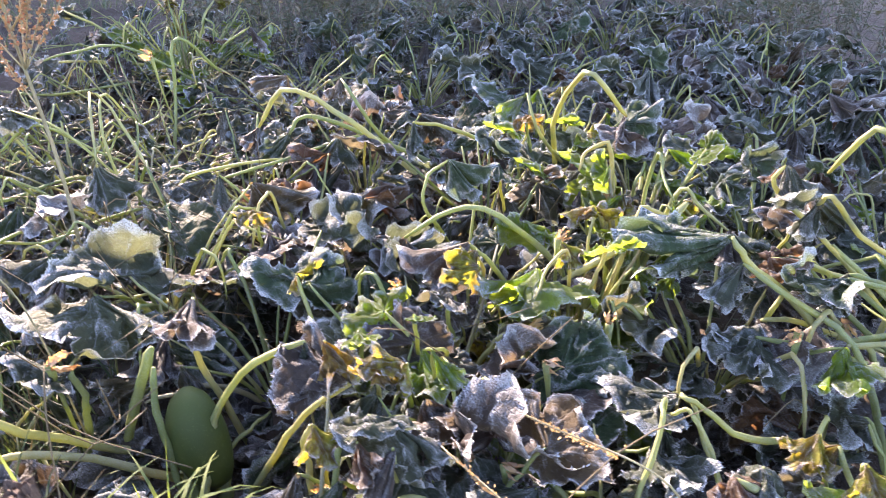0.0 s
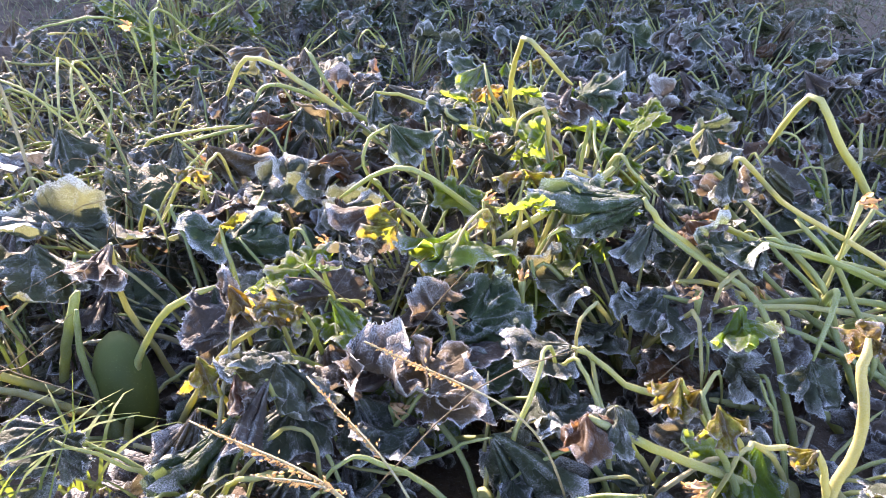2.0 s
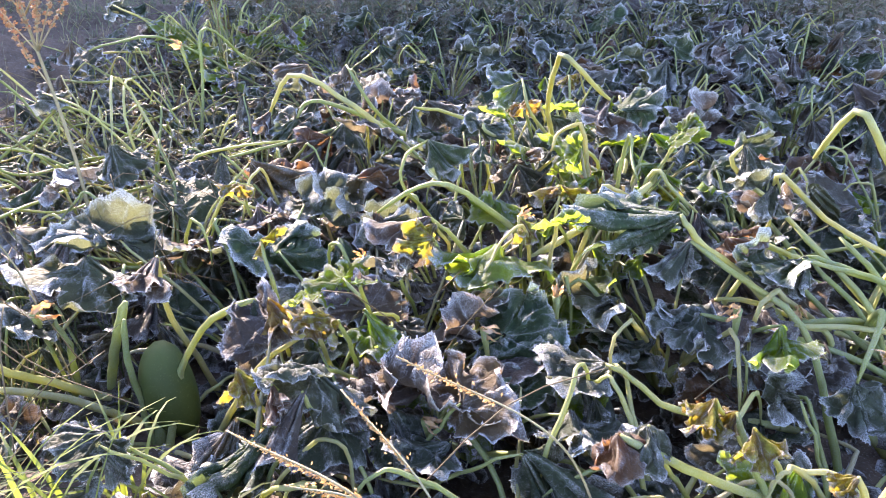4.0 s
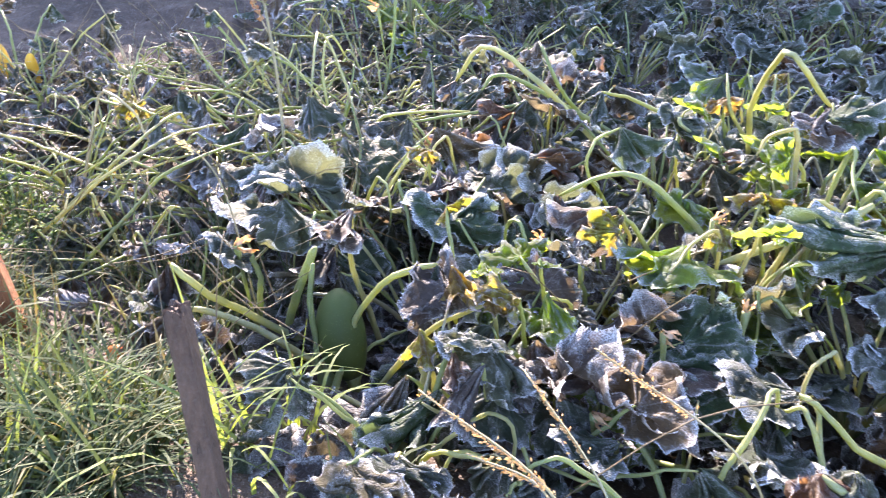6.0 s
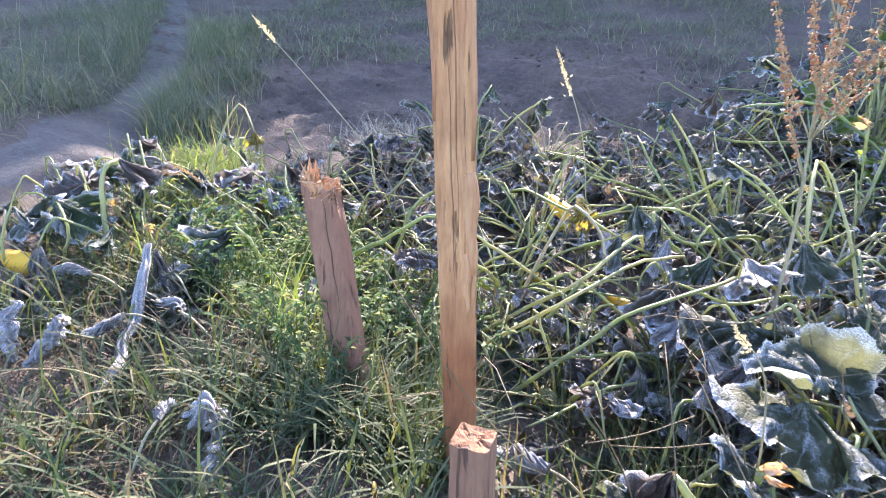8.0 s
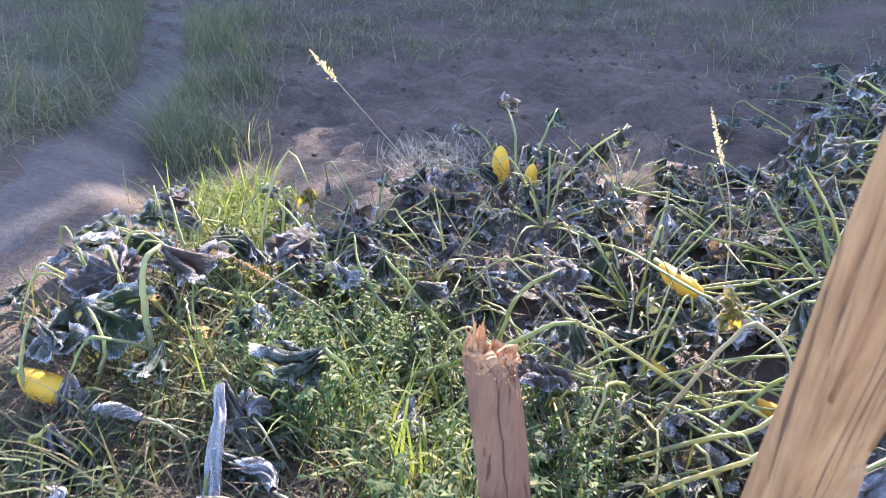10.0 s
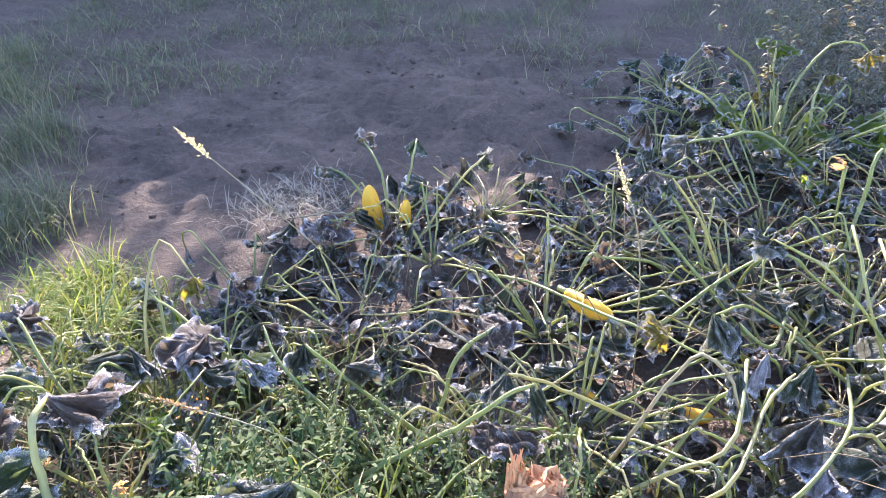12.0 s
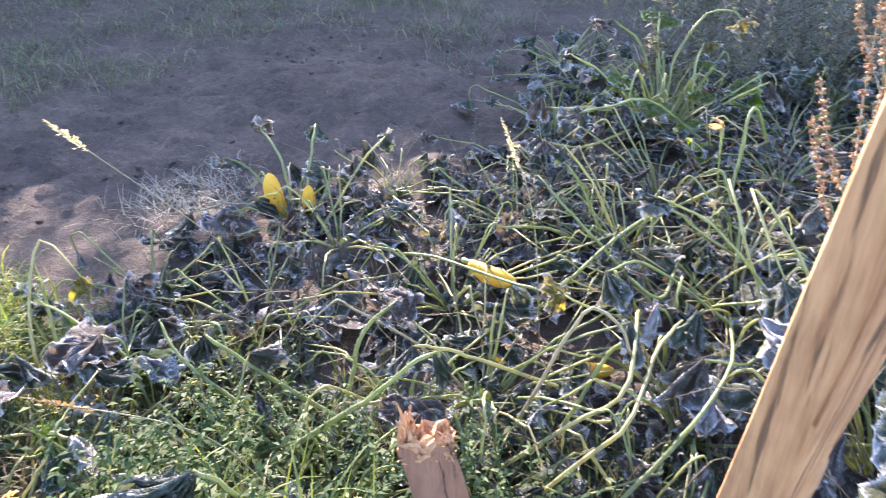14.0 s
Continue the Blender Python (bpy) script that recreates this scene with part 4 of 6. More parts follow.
hero = squash_plant(0.49, 2.42, "squash plant with one tall arching stalk and sunlit green leaves")
fill_plant(hero, 13, 0.24, 0.42, ("green", "green", "yellow", None, "limp", "green"), 0.09, 0.05, 0.008, False)
add_stalk(hero, [(0.41, 2.22, 0.28), (0.38, 2.09, 0.45), (0.39, 1.86, 0.63), (0.41, 1.69, 0.71), (0.49, 1.75, 0.62), (0.55, 1.86, 0.55)], 0.0112, 0.0056, "limp", 0.16)
add_stalk(hero, [(0.47, 2.3, 0.2), (0.33, 2.09, 0.42), (0.29, 2.15, 0.52)], 0.008, 0.0048, "green", 0.13)
add_stalk(hero, [(0.56, 1.94, 0.2), (0.53, 1.79, 0.38), (0.47, 1.74, 0.45)], 0.008, 0.0048, "green", 0.12)
add_stalk(hero, [(0.62, 1.9, 0.2), (0.58, 1.75, 0.38), (0.62, 1.83, 0.42)], 0.0072, 0.004, "green", 0.12)
add_stalk(hero, [(0.41, 1.48, 0.2), (0.28, 1.45, 0.35), (0.16, 1.4, 0.46), (0.07, 1.42, 0.44), (-0.03, 1.42, 0.36)], 0.0096, 0.0056, "limp", 0.13)
add_stalk(hero, [(0.4, 1.52, 0.2), (0.35, 1.52, 0.3), (0.27, 1.53, 0.36)], 0.008, 0.0064, "green", 0.11)
add_stalk(hero, [(0.53, 2.16, 0.2), (0.23, 1.87, 0.42), (0.19, 1.86, 0.46)], 0.008, 0.0048, "draped", 0.12)
add_stalk(hero, [(0.17, 2.29, 0.3), (0.03, 2.25, 0.36), (-0.08, 2.18, 0.4)], 0.0088, 0.0056, "limp", 0.13)
add_stalk(hero, [(0.17, 1.42, 0.2), (0.16, 1.35, 0.32), (0.14, 1.28, 0.42)], 0.0056, 0.004, "yellow", 0.065)
add_stalk(hero, [(0.38, 1.46, 0.2), (0.35, 1.4, 0.32), (0.33, 1.33, 0.42)], 0.0056, 0.004, "yellow", 0.065)
add_stalk(hero, [(0.47, 1.73, 0.2), (0.44, 1.67, 0.32), (0.41, 1.59, 0.42)], 0.0056, 0.004, "green", 0.07)
add_stalk(hero, [(0.58, 1.74, 0.2), (0.54, 1.68, 0.32), (0.51, 1.6, 0.42)], 0.0056, 0.004, "yellow", 0.078)
add_stalk(hero, [(0.35, 2.32, 0.2), (0.32, 2.29, 0.32), (0.3, 2.23, 0.42)], 0.0056, 0.004, "yellow", 0.091)
add_stalk(hero, [(0.29, 2.21, 0.2), (0.27, 2.17, 0.32), (0.25, 2.1, 0.42)], 0.0056, 0.004, "green", 0.09)
add_stalk(hero, [(0.56, 2.68, 0.2), (0.53, 2.68, 0.32), (0.5, 2.65, 0.42)], 0.0056, 0.004, "yellow", 0.065)
add_stalk(hero, [(0.48, 1.47, 0.2), (0.45, 1.41, 0.32), (0.41, 1.33, 0.42)], 0.0056, 0.004, "green", 0.06)
add_stalk(hero, [(0.58, 1.51, 0.2), (0.54, 1.44, 0.32), (0.5, 1.37, 0.42)], 0.0056, 0.004, "green", 0.07)
add_stalk(hero, [(0.38, 1.92, 0.2), (0.35, 1.87, 0.32), (0.32, 1.79, 0.42)], 0.0056, 0.004, "green", 0.08)
add_stalk(hero, [(0.23, 1.91, 0.2), (0.21, 1.85, 0.32), (0.2, 1.78, 0.42)], 0.0056, 0.004, "limp", 0.1)

hero = squash_plant(0.57, 1.66, "dense squash plant with glowing yellow-green leaves and frosted rims")
fill_plant(hero, 18, 0.2, 0.54, ("green", "green", "yellow", "green", "limp"), 0.085, 0.0, 0.0075, False)
fill_plant(hero, 12, 0.16, 0.42, ("green", "green", "green", None), 0.08, 0.0, 0.006, False)
hero = squash_plant(0.4, 1.38, "small squash plant with sunlit green leaves on upright stalks")
fill_plant(hero, 13, 0.17, 0.44, ("green", "green", "limp", "yellow", "green"), 0.08, 0.05, 0.007, False)

hero = squash_plant(1.16, 1.43, "large squash plant with many bare green stalks and limp frosted leaves")
fill_plant(hero, 12, 0.5, 0.36, (None, None, "limp", "draped"), 0.13, 0.3, 0.009)
add_stalk(hero, [(1.35, 1.71, 0.35), (1.2, 1.6, 0.5), (1.1, 1.61, 0.62), (1.08, 1.73, 0.45)], 0.0128, 0.008, None, 0.12)
add_stalk(hero, [(1.25, 1.42, 0.3), (1.03, 1.39, 0.42), (0.85, 1.27, 0.58), (0.85, 1.32, 0.54)], 0.008, 0.0048, "limp", 0.1)
add_stalk(hero, [(1.01, 1.44, 0.35), (0.9, 1.43, 0.45), (0.78, 1.38, 0.55), (0.79, 1.38, 0.6)], 0.0072, 0.0048, "limp", 0.15)
add_stalk(hero, [(1.23, 1.29, 0.3), (1.08, 1.27, 0.36), (0.91, 1.23, 0.42)], 0.0088, 0.0048, "draped", 0.14)
add_stalk(hero, [(0.97, 1.19, 0.2), (0.82, 1.25, 0.35), (0.7, 1.23, 0.44), (0.66, 1.24, 0.5)], 0.0104, 0.0064, "limp", 0.2)
add_stalk(hero, [(1.08, 1.28, 0.2), (0.83, 1.24, 0.3), (0.76, 1.23, 0.3)], 0.008, 0.0048, "draped", 0.2)
add_stalk(hero, [(1.09, 1.22, 0.1), (1.0, 1.2, 0.25), (0.92, 1.17, 0.3)], 0.0088, 0.0056, "pale", 0.18)
add_stalk(hero, [(0.52, 1.41, 0.4), (0.57, 1.41, 0.44), (0.63, 1.45, 0.47)], 0.0096, 0.0088, None, 0.12)
add_stalk(hero, [(1.24, 1.3, 0.2), (1.05, 1.2, 0.28), (0.89, 1.13, 0.32)], 0.0096, 0.0056, None, 0.12)
add_stalk(hero, [(1.33, 1.51, 0.2), (1.05, 1.42, 0.3), (0.89, 1.34, 0.38), (0.78, 1.3, 0.42)], 0.0096, 0.0048, "brown", 0.1)
add_stalk(hero, [(1.24, 1.26, 0.1), (1.09, 1.28, 0.2), (0.97, 1.31, 0.3), (0.91, 1.29, 0.38)], 0.0096, 0.0056, None, 0.12)
add_stalk(hero, [(0.73, 0.98, 0.2), (0.63, 0.93, 0.25), (0.56, 0.94, 0.3), (0.51, 0.94, 0.33)], 0.0088, 0.0048, "draped", 0.15)
add_stalk(hero, [(1.16, 1.23, 0.15), (1.08, 1.24, 0.3), (1.01, 1.29, 0.37), (0.93, 1.36, 0.43)], 0.0088, 0.0056, None, 0.12)
add_stalk(hero, [(1.15, 1.21, 0.15), (1.08, 1.26, 0.27), (0.97, 1.33, 0.36)], 0.008, 0.0056, None, 0.12)
add_stalk(hero, [(0.98, 1.02, 0.12), (0.92, 1.12, 0.3), (0.8, 1.18, 0.38), (0.68, 1.21, 0.45)], 0.0096, 0.0056, "limp", 0.12)
add_stalk(hero, [(1.27, 1.36, 0.2), (1.05, 1.24, 0.27), (0.91, 1.17, 0.3)], 0.0096, 0.0072, None, 0.12)
add_stalk(hero, [(1.17, 1.19, 0.15), (1.07, 1.19, 0.2), (0.88, 1.17, 0.27), (0.71, 1.13, 0.33)], 0.0088, 0.0056, "draped", 0.13)
add_stalk(hero, [(1.26, 1.38, 0.25), (1.05, 1.3, 0.36), (0.94, 1.28, 0.4)], 0.0072, 0.0048, "limp", 0.1)
add_stalk(hero, [(1.2, 1.25, 0.2), (1.1, 1.28, 0.35), (1.02, 1.34, 0.42)], 0.0088, 0.0056, None, 0.12)
add_stalk(hero, [(1.12, 1.91, 0.2), (1.06, 1.86, 0.32), (0.99, 1.78, 0.42)], 0.0056, 0.004, "brown", 0.08)
add_stalk(hero, [(0.92, 1.48, 0.2), (0.86, 1.42, 0.32), (0.8, 1.34, 0.42)], 0.0056, 0.004, "brown", 0.08)

hero = squash_plant(0.91, 0.77, "squash plant with sunlit yellow leaves on thick stalks")
add_stalk(hero, [(0.82, 0.76, 0.2), (0.66, 0.72, 0.3), (0.56, 0.68, 0.38), (0.5, 0.67, 0.42)], 0.0096, 0.0056, "brown", 0.1)
add_stalk(hero, [(0.78, 0.74, 0.2), (0.74, 0.74, 0.28), (0.71, 0.73, 0.34), (0.68, 0.76, 0.4)], 0.0072, 0.0048, "yellow", 0.063)
add_stalk(hero, [(0.87, 0.67, 0.3), (0.88, 0.68, 0.42), (0.86, 0.69, 0.5), (0.86, 0.72, 0.55)], 0.0104, 0.0064, "yellow", 0.07)
add_stalk(hero, [(0.86, 0.67, 0.3), (0.84, 0.66, 0.35), (0.82, 0.66, 0.4)], 0.0072, 0.0048, "yellow", 0.046)
add_stalk(hero, [(0.96, 0.74, 0.2), (0.88, 0.8, 0.25), (0.81, 0.79, 0.27)], 0.0072, 0.0048, "green", 0.16)
add_stalk(hero, [(0.77, 0.87, 0.2), (0.71, 0.81, 0.32), (0.65, 0.76, 0.42)], 0.0056, 0.004, "yellow", 0.07)
add_stalk(hero, [(0.82, 0.81, 0.2), (0.75, 0.77, 0.32), (0.69, 0.71, 0.42)], 0.0056, 0.004, "yellow", 0.062)
add_stalk(hero, [(0.64, 0.79, 0.2), (0.58, 0.74, 0.32), (0.54, 0.69, 0.42)], 0.0056, 0.004, "shrunk", 0.1)

hero = squash_plant(-0.03, 1.5, "frost-wilted squash plant with drooping grey-green leaves")
add_stalk(hero, [(0.26, 1.4, 0.2), (0.18, 1.33, 0.35), (0.13, 1.3, 0.42)], 0.008, 0.0048, "limp", 0.15)
add_stalk(hero, [(-0.18, 1.13, 0.2), (-0.19, 1.1, 0.35), (-0.22, 1.14, 0.42)], 0.0064, 0.004, "yellow", 0.06)
add_stalk(hero, [(0.05, 1.67, 0.25), (0.01, 1.56, 0.38), (0.01, 1.59, 0.45), (0.06, 1.64, 0.48)], 0.0064, 0.004, "limp", 0.12)
add_stalk(hero, [(0.07, 1.23, 0.15), (0.02, 1.12, 0.28), (-0.04, 1.14, 0.34)], 0.0072, 0.004, "green", 0.1)
add_stalk(hero, [(0.14, 1.21, 0.1), (0.18, 1.15, 0.25), (0.21, 1.14, 0.3)], 0.008, 0.0048, "draped", 0.13)
add_stalk(hero, [(0.33, 1.24, 0.1), (0.31, 1.25, 0.25), (0.31, 1.3, 0.33)], 0.0064, 0.0048, None, 0.12)
add_stalk(hero, [(0.05, 1.18, 0.15), (0.09, 1.09, 0.28), (0.05, 1.05, 0.32)], 0.0064, 0.004, "green", 0.12)
add_stalk(hero, [(-0.43, 1.55, 0.2), (-0.41, 1.49, 0.32), (-0.39, 1.42, 0.42)], 0.0056, 0.004, "yellow", 0.065)
add_stalk(hero, [(-0.15, 1.05, 0.2), (-0.14, 1.0, 0.32), (-0.12, 0.93, 0.42)], 0.0056, 0.004, "yellow", 0.078)
add_stalk(hero, [(-0.07, 1.08, 0.2), (-0.07, 1.02, 0.32), (-0.06, 0.96, 0.42)], 0.0056, 0.004, "green", 0.06)
add_stalk(hero, [(-0.03, 0.99, 0.2), (-0.03, 0.94, 0.32), (-0.02, 0.88, 0.42)], 0.0056, 0.004, "yellow", 0.065)
add_stalk(hero, [(0.08, 1.03, 0.2), (0.07, 0.98, 0.32), (0.07, 0.92, 0.42)], 0.0056, 0.004, "green", 0.08)
add_stalk(hero, [(0.03, 0.99, 0.2), (0.03, 0.94, 0.32), (0.03, 0.88, 0.42)], 0.0056, 0.004, "yellow", 0.065)
add_stalk(hero, [(0.18, 1.34, 0.2), (0.16, 1.28, 0.32), (0.15, 1.21, 0.42)], 0.0056, 0.004, "yellow", 0.078)
add_stalk(hero, [(0.04, 1.13, 0.2), (0.03, 1.07, 0.32), (0.03, 1.01, 0.42)], 0.0056, 0.004, "green", 0.05)
add_stalk(hero, [(0.1, 1.23, 0.2), (0.09, 1.16, 0.32), (0.09, 1.1, 0.42)], 0.0056, 0.004, "shrunk", 0.08)
add_stalk(hero, [(-0.03, 0.8, 0.2), (-0.02, 0.75, 0.32), (-0.02, 0.7, 0.42)], 0.0056, 0.004, "brown", 0.08)
add_stalk(hero, [(0.03, 0.78, 0.2), (0.03, 0.73, 0.32), (0.03, 0.69, 0.42)], 0.0056, 0.004, "limp", 0.12)
add_stalk(hero, [(-0.02, 0.85, 0.2), (-0.01, 0.8, 0.32), (-0.01, 0.75, 0.42)], 0.0056, 0.004, "shrunk", 0.1)

hero = squash_plant(-0.32, 2.58, "squash plant with long flattened pale stalks")
add_stalk(hero, [(-0.17, 2.17, 0.3), (-0.31, 2.15, 0.42), (-0.51, 2.17, 0.5), (-0.62, 2.2, 0.35)], 0.0128, 0.0072, "limp", 0.1)
add_stalk(hero, [(-0.18, 2.29, 0.28), (-0.24, 2.16, 0.42), (-0.33, 2.24, 0.52)], 0.0088, 0.0056, "shrunk", 0.1)
add_stalk(hero, [(-0.21, 2.26, 0.3), (-0.37, 2.21, 0.38), (-0.47, 2.19, 0.4), (-0.5, 2.15, 0.35)], 0.0096, 0.0064, "limp", 0.13)
add_stalk(hero, [(-0.34, 2.42, 0.25), (-0.52, 2.0, 0.3), (-0.64, 1.88, 0.3)], 0.0072, 0.0048, None, 0.12)

hero = squash_plant(-1.01, 2.0, "squash plant of tangled pale stalks and one long limp leaf")
fill_plant(hero, 14, 0.5, 0.34, (None, "shrunk", "limp"), 0.11, 0.5, 0.007)
add_stalk(hero, [(-0.78, 1.78, 0.2), (-0.93, 1.92, 0.4), (-1.07, 1.99, 0.52), (-0.95, 1.74, 0.38)], 0.008, 0.0048, "limp", 0.16)
add_stalk(hero, [(-0.93, 1.9, 0.2), (-1.14, 1.93, 0.4), (-1.32, 1.96, 0.46)], 0.0072, 0.0048, "limp", 0.12)
add_stalk(hero, [(-0.97, 1.89, 0.2), (-1.08, 2.02, 0.4), (-1.13, 2.17, 0.46), (-1.09, 2.23, 0.36)], 0.0072, 0.0048, "draped", 0.14)
add_stalk(hero, [(-0.83, 1.87, 0.2), (-0.74, 1.9, 0.3), (-0.51, 2.05, 0.3)], 0.0072, 0.0048, None, 0.12)
add_stalk(hero, [(-1.06, 1.83, 0.15), (-1.31, 1.82, 0.3), (-1.4, 1.63, 0.36)], 0.008, 0.0048, "limp", 0.12)
add_stalk(hero, [(-1.1, 2.63, 0.32), (-1.09, 2.7, 0.54), (-1.0, 2.91, 0.35)], 0.0096, 0.0072, "limp", 0.12)

hero = squash_plant(-1.54, 2.33, "squash plant with a tangle of long bare stalks")
fill_plant(hero, 14, 0.55, 0.3, (None, "shrunk", None, "limp"), 0.11, 0.6, 0.007)
add_stalk(hero, [(-1.48, 1.87, 0.25), (-1.39, 1.98, 0.33), (-1.28, 1.99, 0.41), (-1.19, 2.09, 0.3), (-1.05, 2.15, 0.2)], 0.0075, 0.0053, None, 0.12)
add_stalk(hero, [(-1.53, 2.2, 0.2), (-1.62, 2.18, 0.38), (-1.74, 2.15, 0.52)], 0.009, 0.0053, "shrunk", 0.09)
add_stalk(hero, [(-1.49, 2.22, 0.2), (-1.56, 2.2, 0.35), (-1.67, 2.17, 0.5)], 0.0083, 0.0053, "shrunk", 0.08)
add_stalk(hero, [(-1.44, 1.99, 0.2), (-1.57, 1.99, 0.32), (-1.73, 2.06, 0.42)], 0.0083, 0.0053, "shrunk", 0.09)
add_stalk(hero, [(-1.17, 1.15, 0.2), (-1.11, 1.22, 0.28), (-1.05, 1.42, 0.3), (-1.06, 1.7, 0.25)], 0.0075, 0.0053, None, 0.12)
add_stalk(hero, [(-1.33, 1.08, 0.2), (-1.25, 1.15, 0.28), (-1.22, 1.41, 0.32), (-1.18, 1.56, 0.3)], 0.0075, 0.0053, None, 0.12)
add_stalk(hero, [(-1.38, 1.18, 0.2), (-1.27, 1.23, 0.3), (-1.29, 1.47, 0.35), (-1.29, 1.52, 0.3)], 0.0075, 0.0053, None, 0.12)
add_stalk(hero, [(-0.92, 1.83, 0.2), (-1.0, 1.52, 0.25), (-1.11, 1.42, 0.3)], 0.0075, 0.0045, "limp", 0.16)
add_stalk(hero, [(-1.23, 2.05, 0.2), (-1.25, 1.68, 0.28), (-1.34, 1.66, 0.34)], 0.0075, 0.0053, "limp", 0.13)
add_stalk(hero, [(-1.99, 1.77, 0.2), (-1.66, 1.59, 0.28), (-1.53, 1.56, 0.3)], 0.0075, 0.0053, "yellow", 0.06)
add_stalk(hero, [(-1.32, 1.67, 0.2), (-1.38, 1.52, 0.3), (-1.49, 1.5, 0.34)], 0.006, 0.0045, "yellow", 0.076)

hero = squash_plant(-1.84, 1.23, "squash plant with thick pale stalks at the broken stake")
fill_plant(hero, 10, 0.36, 0.26, (None, "shrunk", "limp"), 0.1, 0.5, 0.007)
add_stalk(hero, [(-1.87, 0.95, 0.25), (-1.8, 1.0, 0.3), (-1.74, 1.05, 0.36), (-1.69, 1.11, 0.38)], 0.0097, 0.006, "shrunk", 0.1)
add_stalk(hero, [(-1.95, 1.14, 0.2), (-1.94, 1.19, 0.3), (-1.87, 1.26, 0.38)], 0.009, 0.0067, "shrunk", 0.1)
add_stalk(hero, [(-1.49, 1.27, 0.2), (-1.43, 1.3, 0.36), (-1.38, 1.31, 0.45), (-1.31, 1.34, 0.4), (-1.27, 1.34, 0.3)], 0.0075, 0.0045, None, 0.1, DRY_STALK)
add_stalk(hero, [(-1.39, 1.31, 0.15), (-1.33, 1.4, 0.28), (-1.28, 1.42, 0.32)], 0.0083, 0.006, None, 0.12)
add_stalk(hero, [(-2.06, 1.06, 0.15), (-2.18, 1.02, 0.25), (-2.28, 0.99, 0.34)], 0.0097, 0.006, "limp", 0.12)
add_stalk(hero, [(-1.64, 1.32, 0.2), (-1.74, 1.26, 0.26), (-1.81, 1.22, 0.28)], 0.0075, 0.0053, "limp", 0.11)
add_stalk(hero, [(-1.34, 1.77, 0.2), (-1.37, 1.69, 0.3), (-1.39, 1.7, 0.33)], 0.0083, 0.0075, None, 0.12)

hero = squash_plant(-1.2, 1.62, "squash plant with grey frosted leaves drooping over bare stalks")
fill_plant(hero, 7, 0.3, 0.3, ("pale", None, "limp"), 0.11, 0.3, 0.006)
add_stalk(hero, [(-1.18, 1.66, 0.15), (-1.22, 1.62, 0.27), (-1.25, 1.58, 0.32)], 0.006, 0.0045, "pale", 0.13)
add_stalk(hero, [(-1.05, 1.62, 0.15), (-1.03, 1.58, 0.3), (-1.01, 1.54, 0.37)], 0.006, 0.0045, "pale", 0.16)

hero = squash_plant(-2.69, 0.82, "squash plant with a tall pale stalk and a yellow hanging leaf")
fill_plant(hero, 8, 0.3, 0.26, ("limp", "shrunk", "green"), 0.1, 0.4, 0.007)
add_stalk(hero, [(-2.66, 0.79, 0.2), (-2.72, 0.84, 0.35), (-2.8, 0.99, 0.5), (-2.68, 0.99, 0.42)], 0.0072, 0.0039, "yellow", 0.075)
add_stalk(hero, [(-2.5, 0.66, 0.2), (-2.43, 0.64, 0.27), (-2.36, 0.63, 0.29)], 0.006, 0.0045, "pale", 0.12)
add_stalk(hero, [(-2.59, 0.96, 0.22), (-2.74, 0.95, 0.3), (-2.83, 0.93, 0.36)], 0.0066, 0.0046, "shrunk", 0.08)
add_stalk(hero, [(-2.74, 0.61, 0.2), (-2.85, 0.62, 0.3), (-2.97, 0.65, 0.38)], 0.0078, 0.0053, "limp", 0.13)
add_stalk(hero, [(-2.18, 0.94, 0.2), (-2.31, 0.93, 0.3), (-2.41, 0.97, 0.36)], 0.0072, 0.0046, "limp", 0.12)
add_stalk(hero, [(-2.5, 0.93, 0.2), (-2.53, 0.94, 0.28), (-2.57, 0.92, 0.3)], 0.0059, 0.0039, "draped", 0.13)
add_stalk(hero, [(-2.7, 0.71, 0.2), (-2.71, 0.72, 0.28), (-2.69, 0.76, 0.32)], 0.0059, 0.0039, "limp", 0.1)
add_stalk(hero, [(-2.48, 0.73, 0.15), (-2.47, 0.72, 0.2), (-2.46, 0.72, 0.25)], 0.0059, 0.0039, "pale", 0.12)

hero = squash_plant(-2.52, 0.34, "squash plant of dark frost-blackened leaves on bright stalks")
add_stalk(hero, [(-2.35, 0.35, 0.25), (-2.4, 0.37, 0.36), (-2.44, 0.4, 0.46), (-2.48, 0.46, 0.48)], 0.0125, 0.0085, "limp", 0.18)
add_stalk(hero, [(-2.41, 0.09, 0.22), (-2.43, 0.1, 0.33), (-2.48, 0.15, 0.4)], 0.0072, 0.0048, "limp", 0.17)
add_stalk(hero, [(-2.38, 0.22, 0.22), (-2.36, 0.26, 0.34), (-2.44, 0.26, 0.4)], 0.0072, 0.0048, "limp", 0.17)
add_stalk(hero, [(-2.15, 0.41, 0.2), (-2.1, 0.4, 0.3), (-2.07, 0.41, 0.34)], 0.0072, 0.0048, "limp", 0.15)
add_stalk(hero, [(-1.86, 0.67, 0.2), (-1.91, 0.63, 0.33), (-1.96, 0.6, 0.4)], 0.008, 0.0056, "limp", 0.17)
add_stalk(hero, [(-1.87, 0.28, 0.2), (-1.87, 0.28, 0.28), (-1.91, 0.32, 0.32)], 0.0056, 0.004, "limp", 0.15)
add_stalk(hero, [(-2.27, 0.05, 0.22), (-2.19, 0.07, 0.3), (-2.17, 0.1, 0.33)], 0.0072, 0.0048, "limp", 0.15)
add_stalk(hero, [(-2.57, 0.32, 0.22), (-2.5, 0.36, 0.33), (-2.56, 0.36, 0.4)], 0.0072, 0.0048, "limp", 0.17)

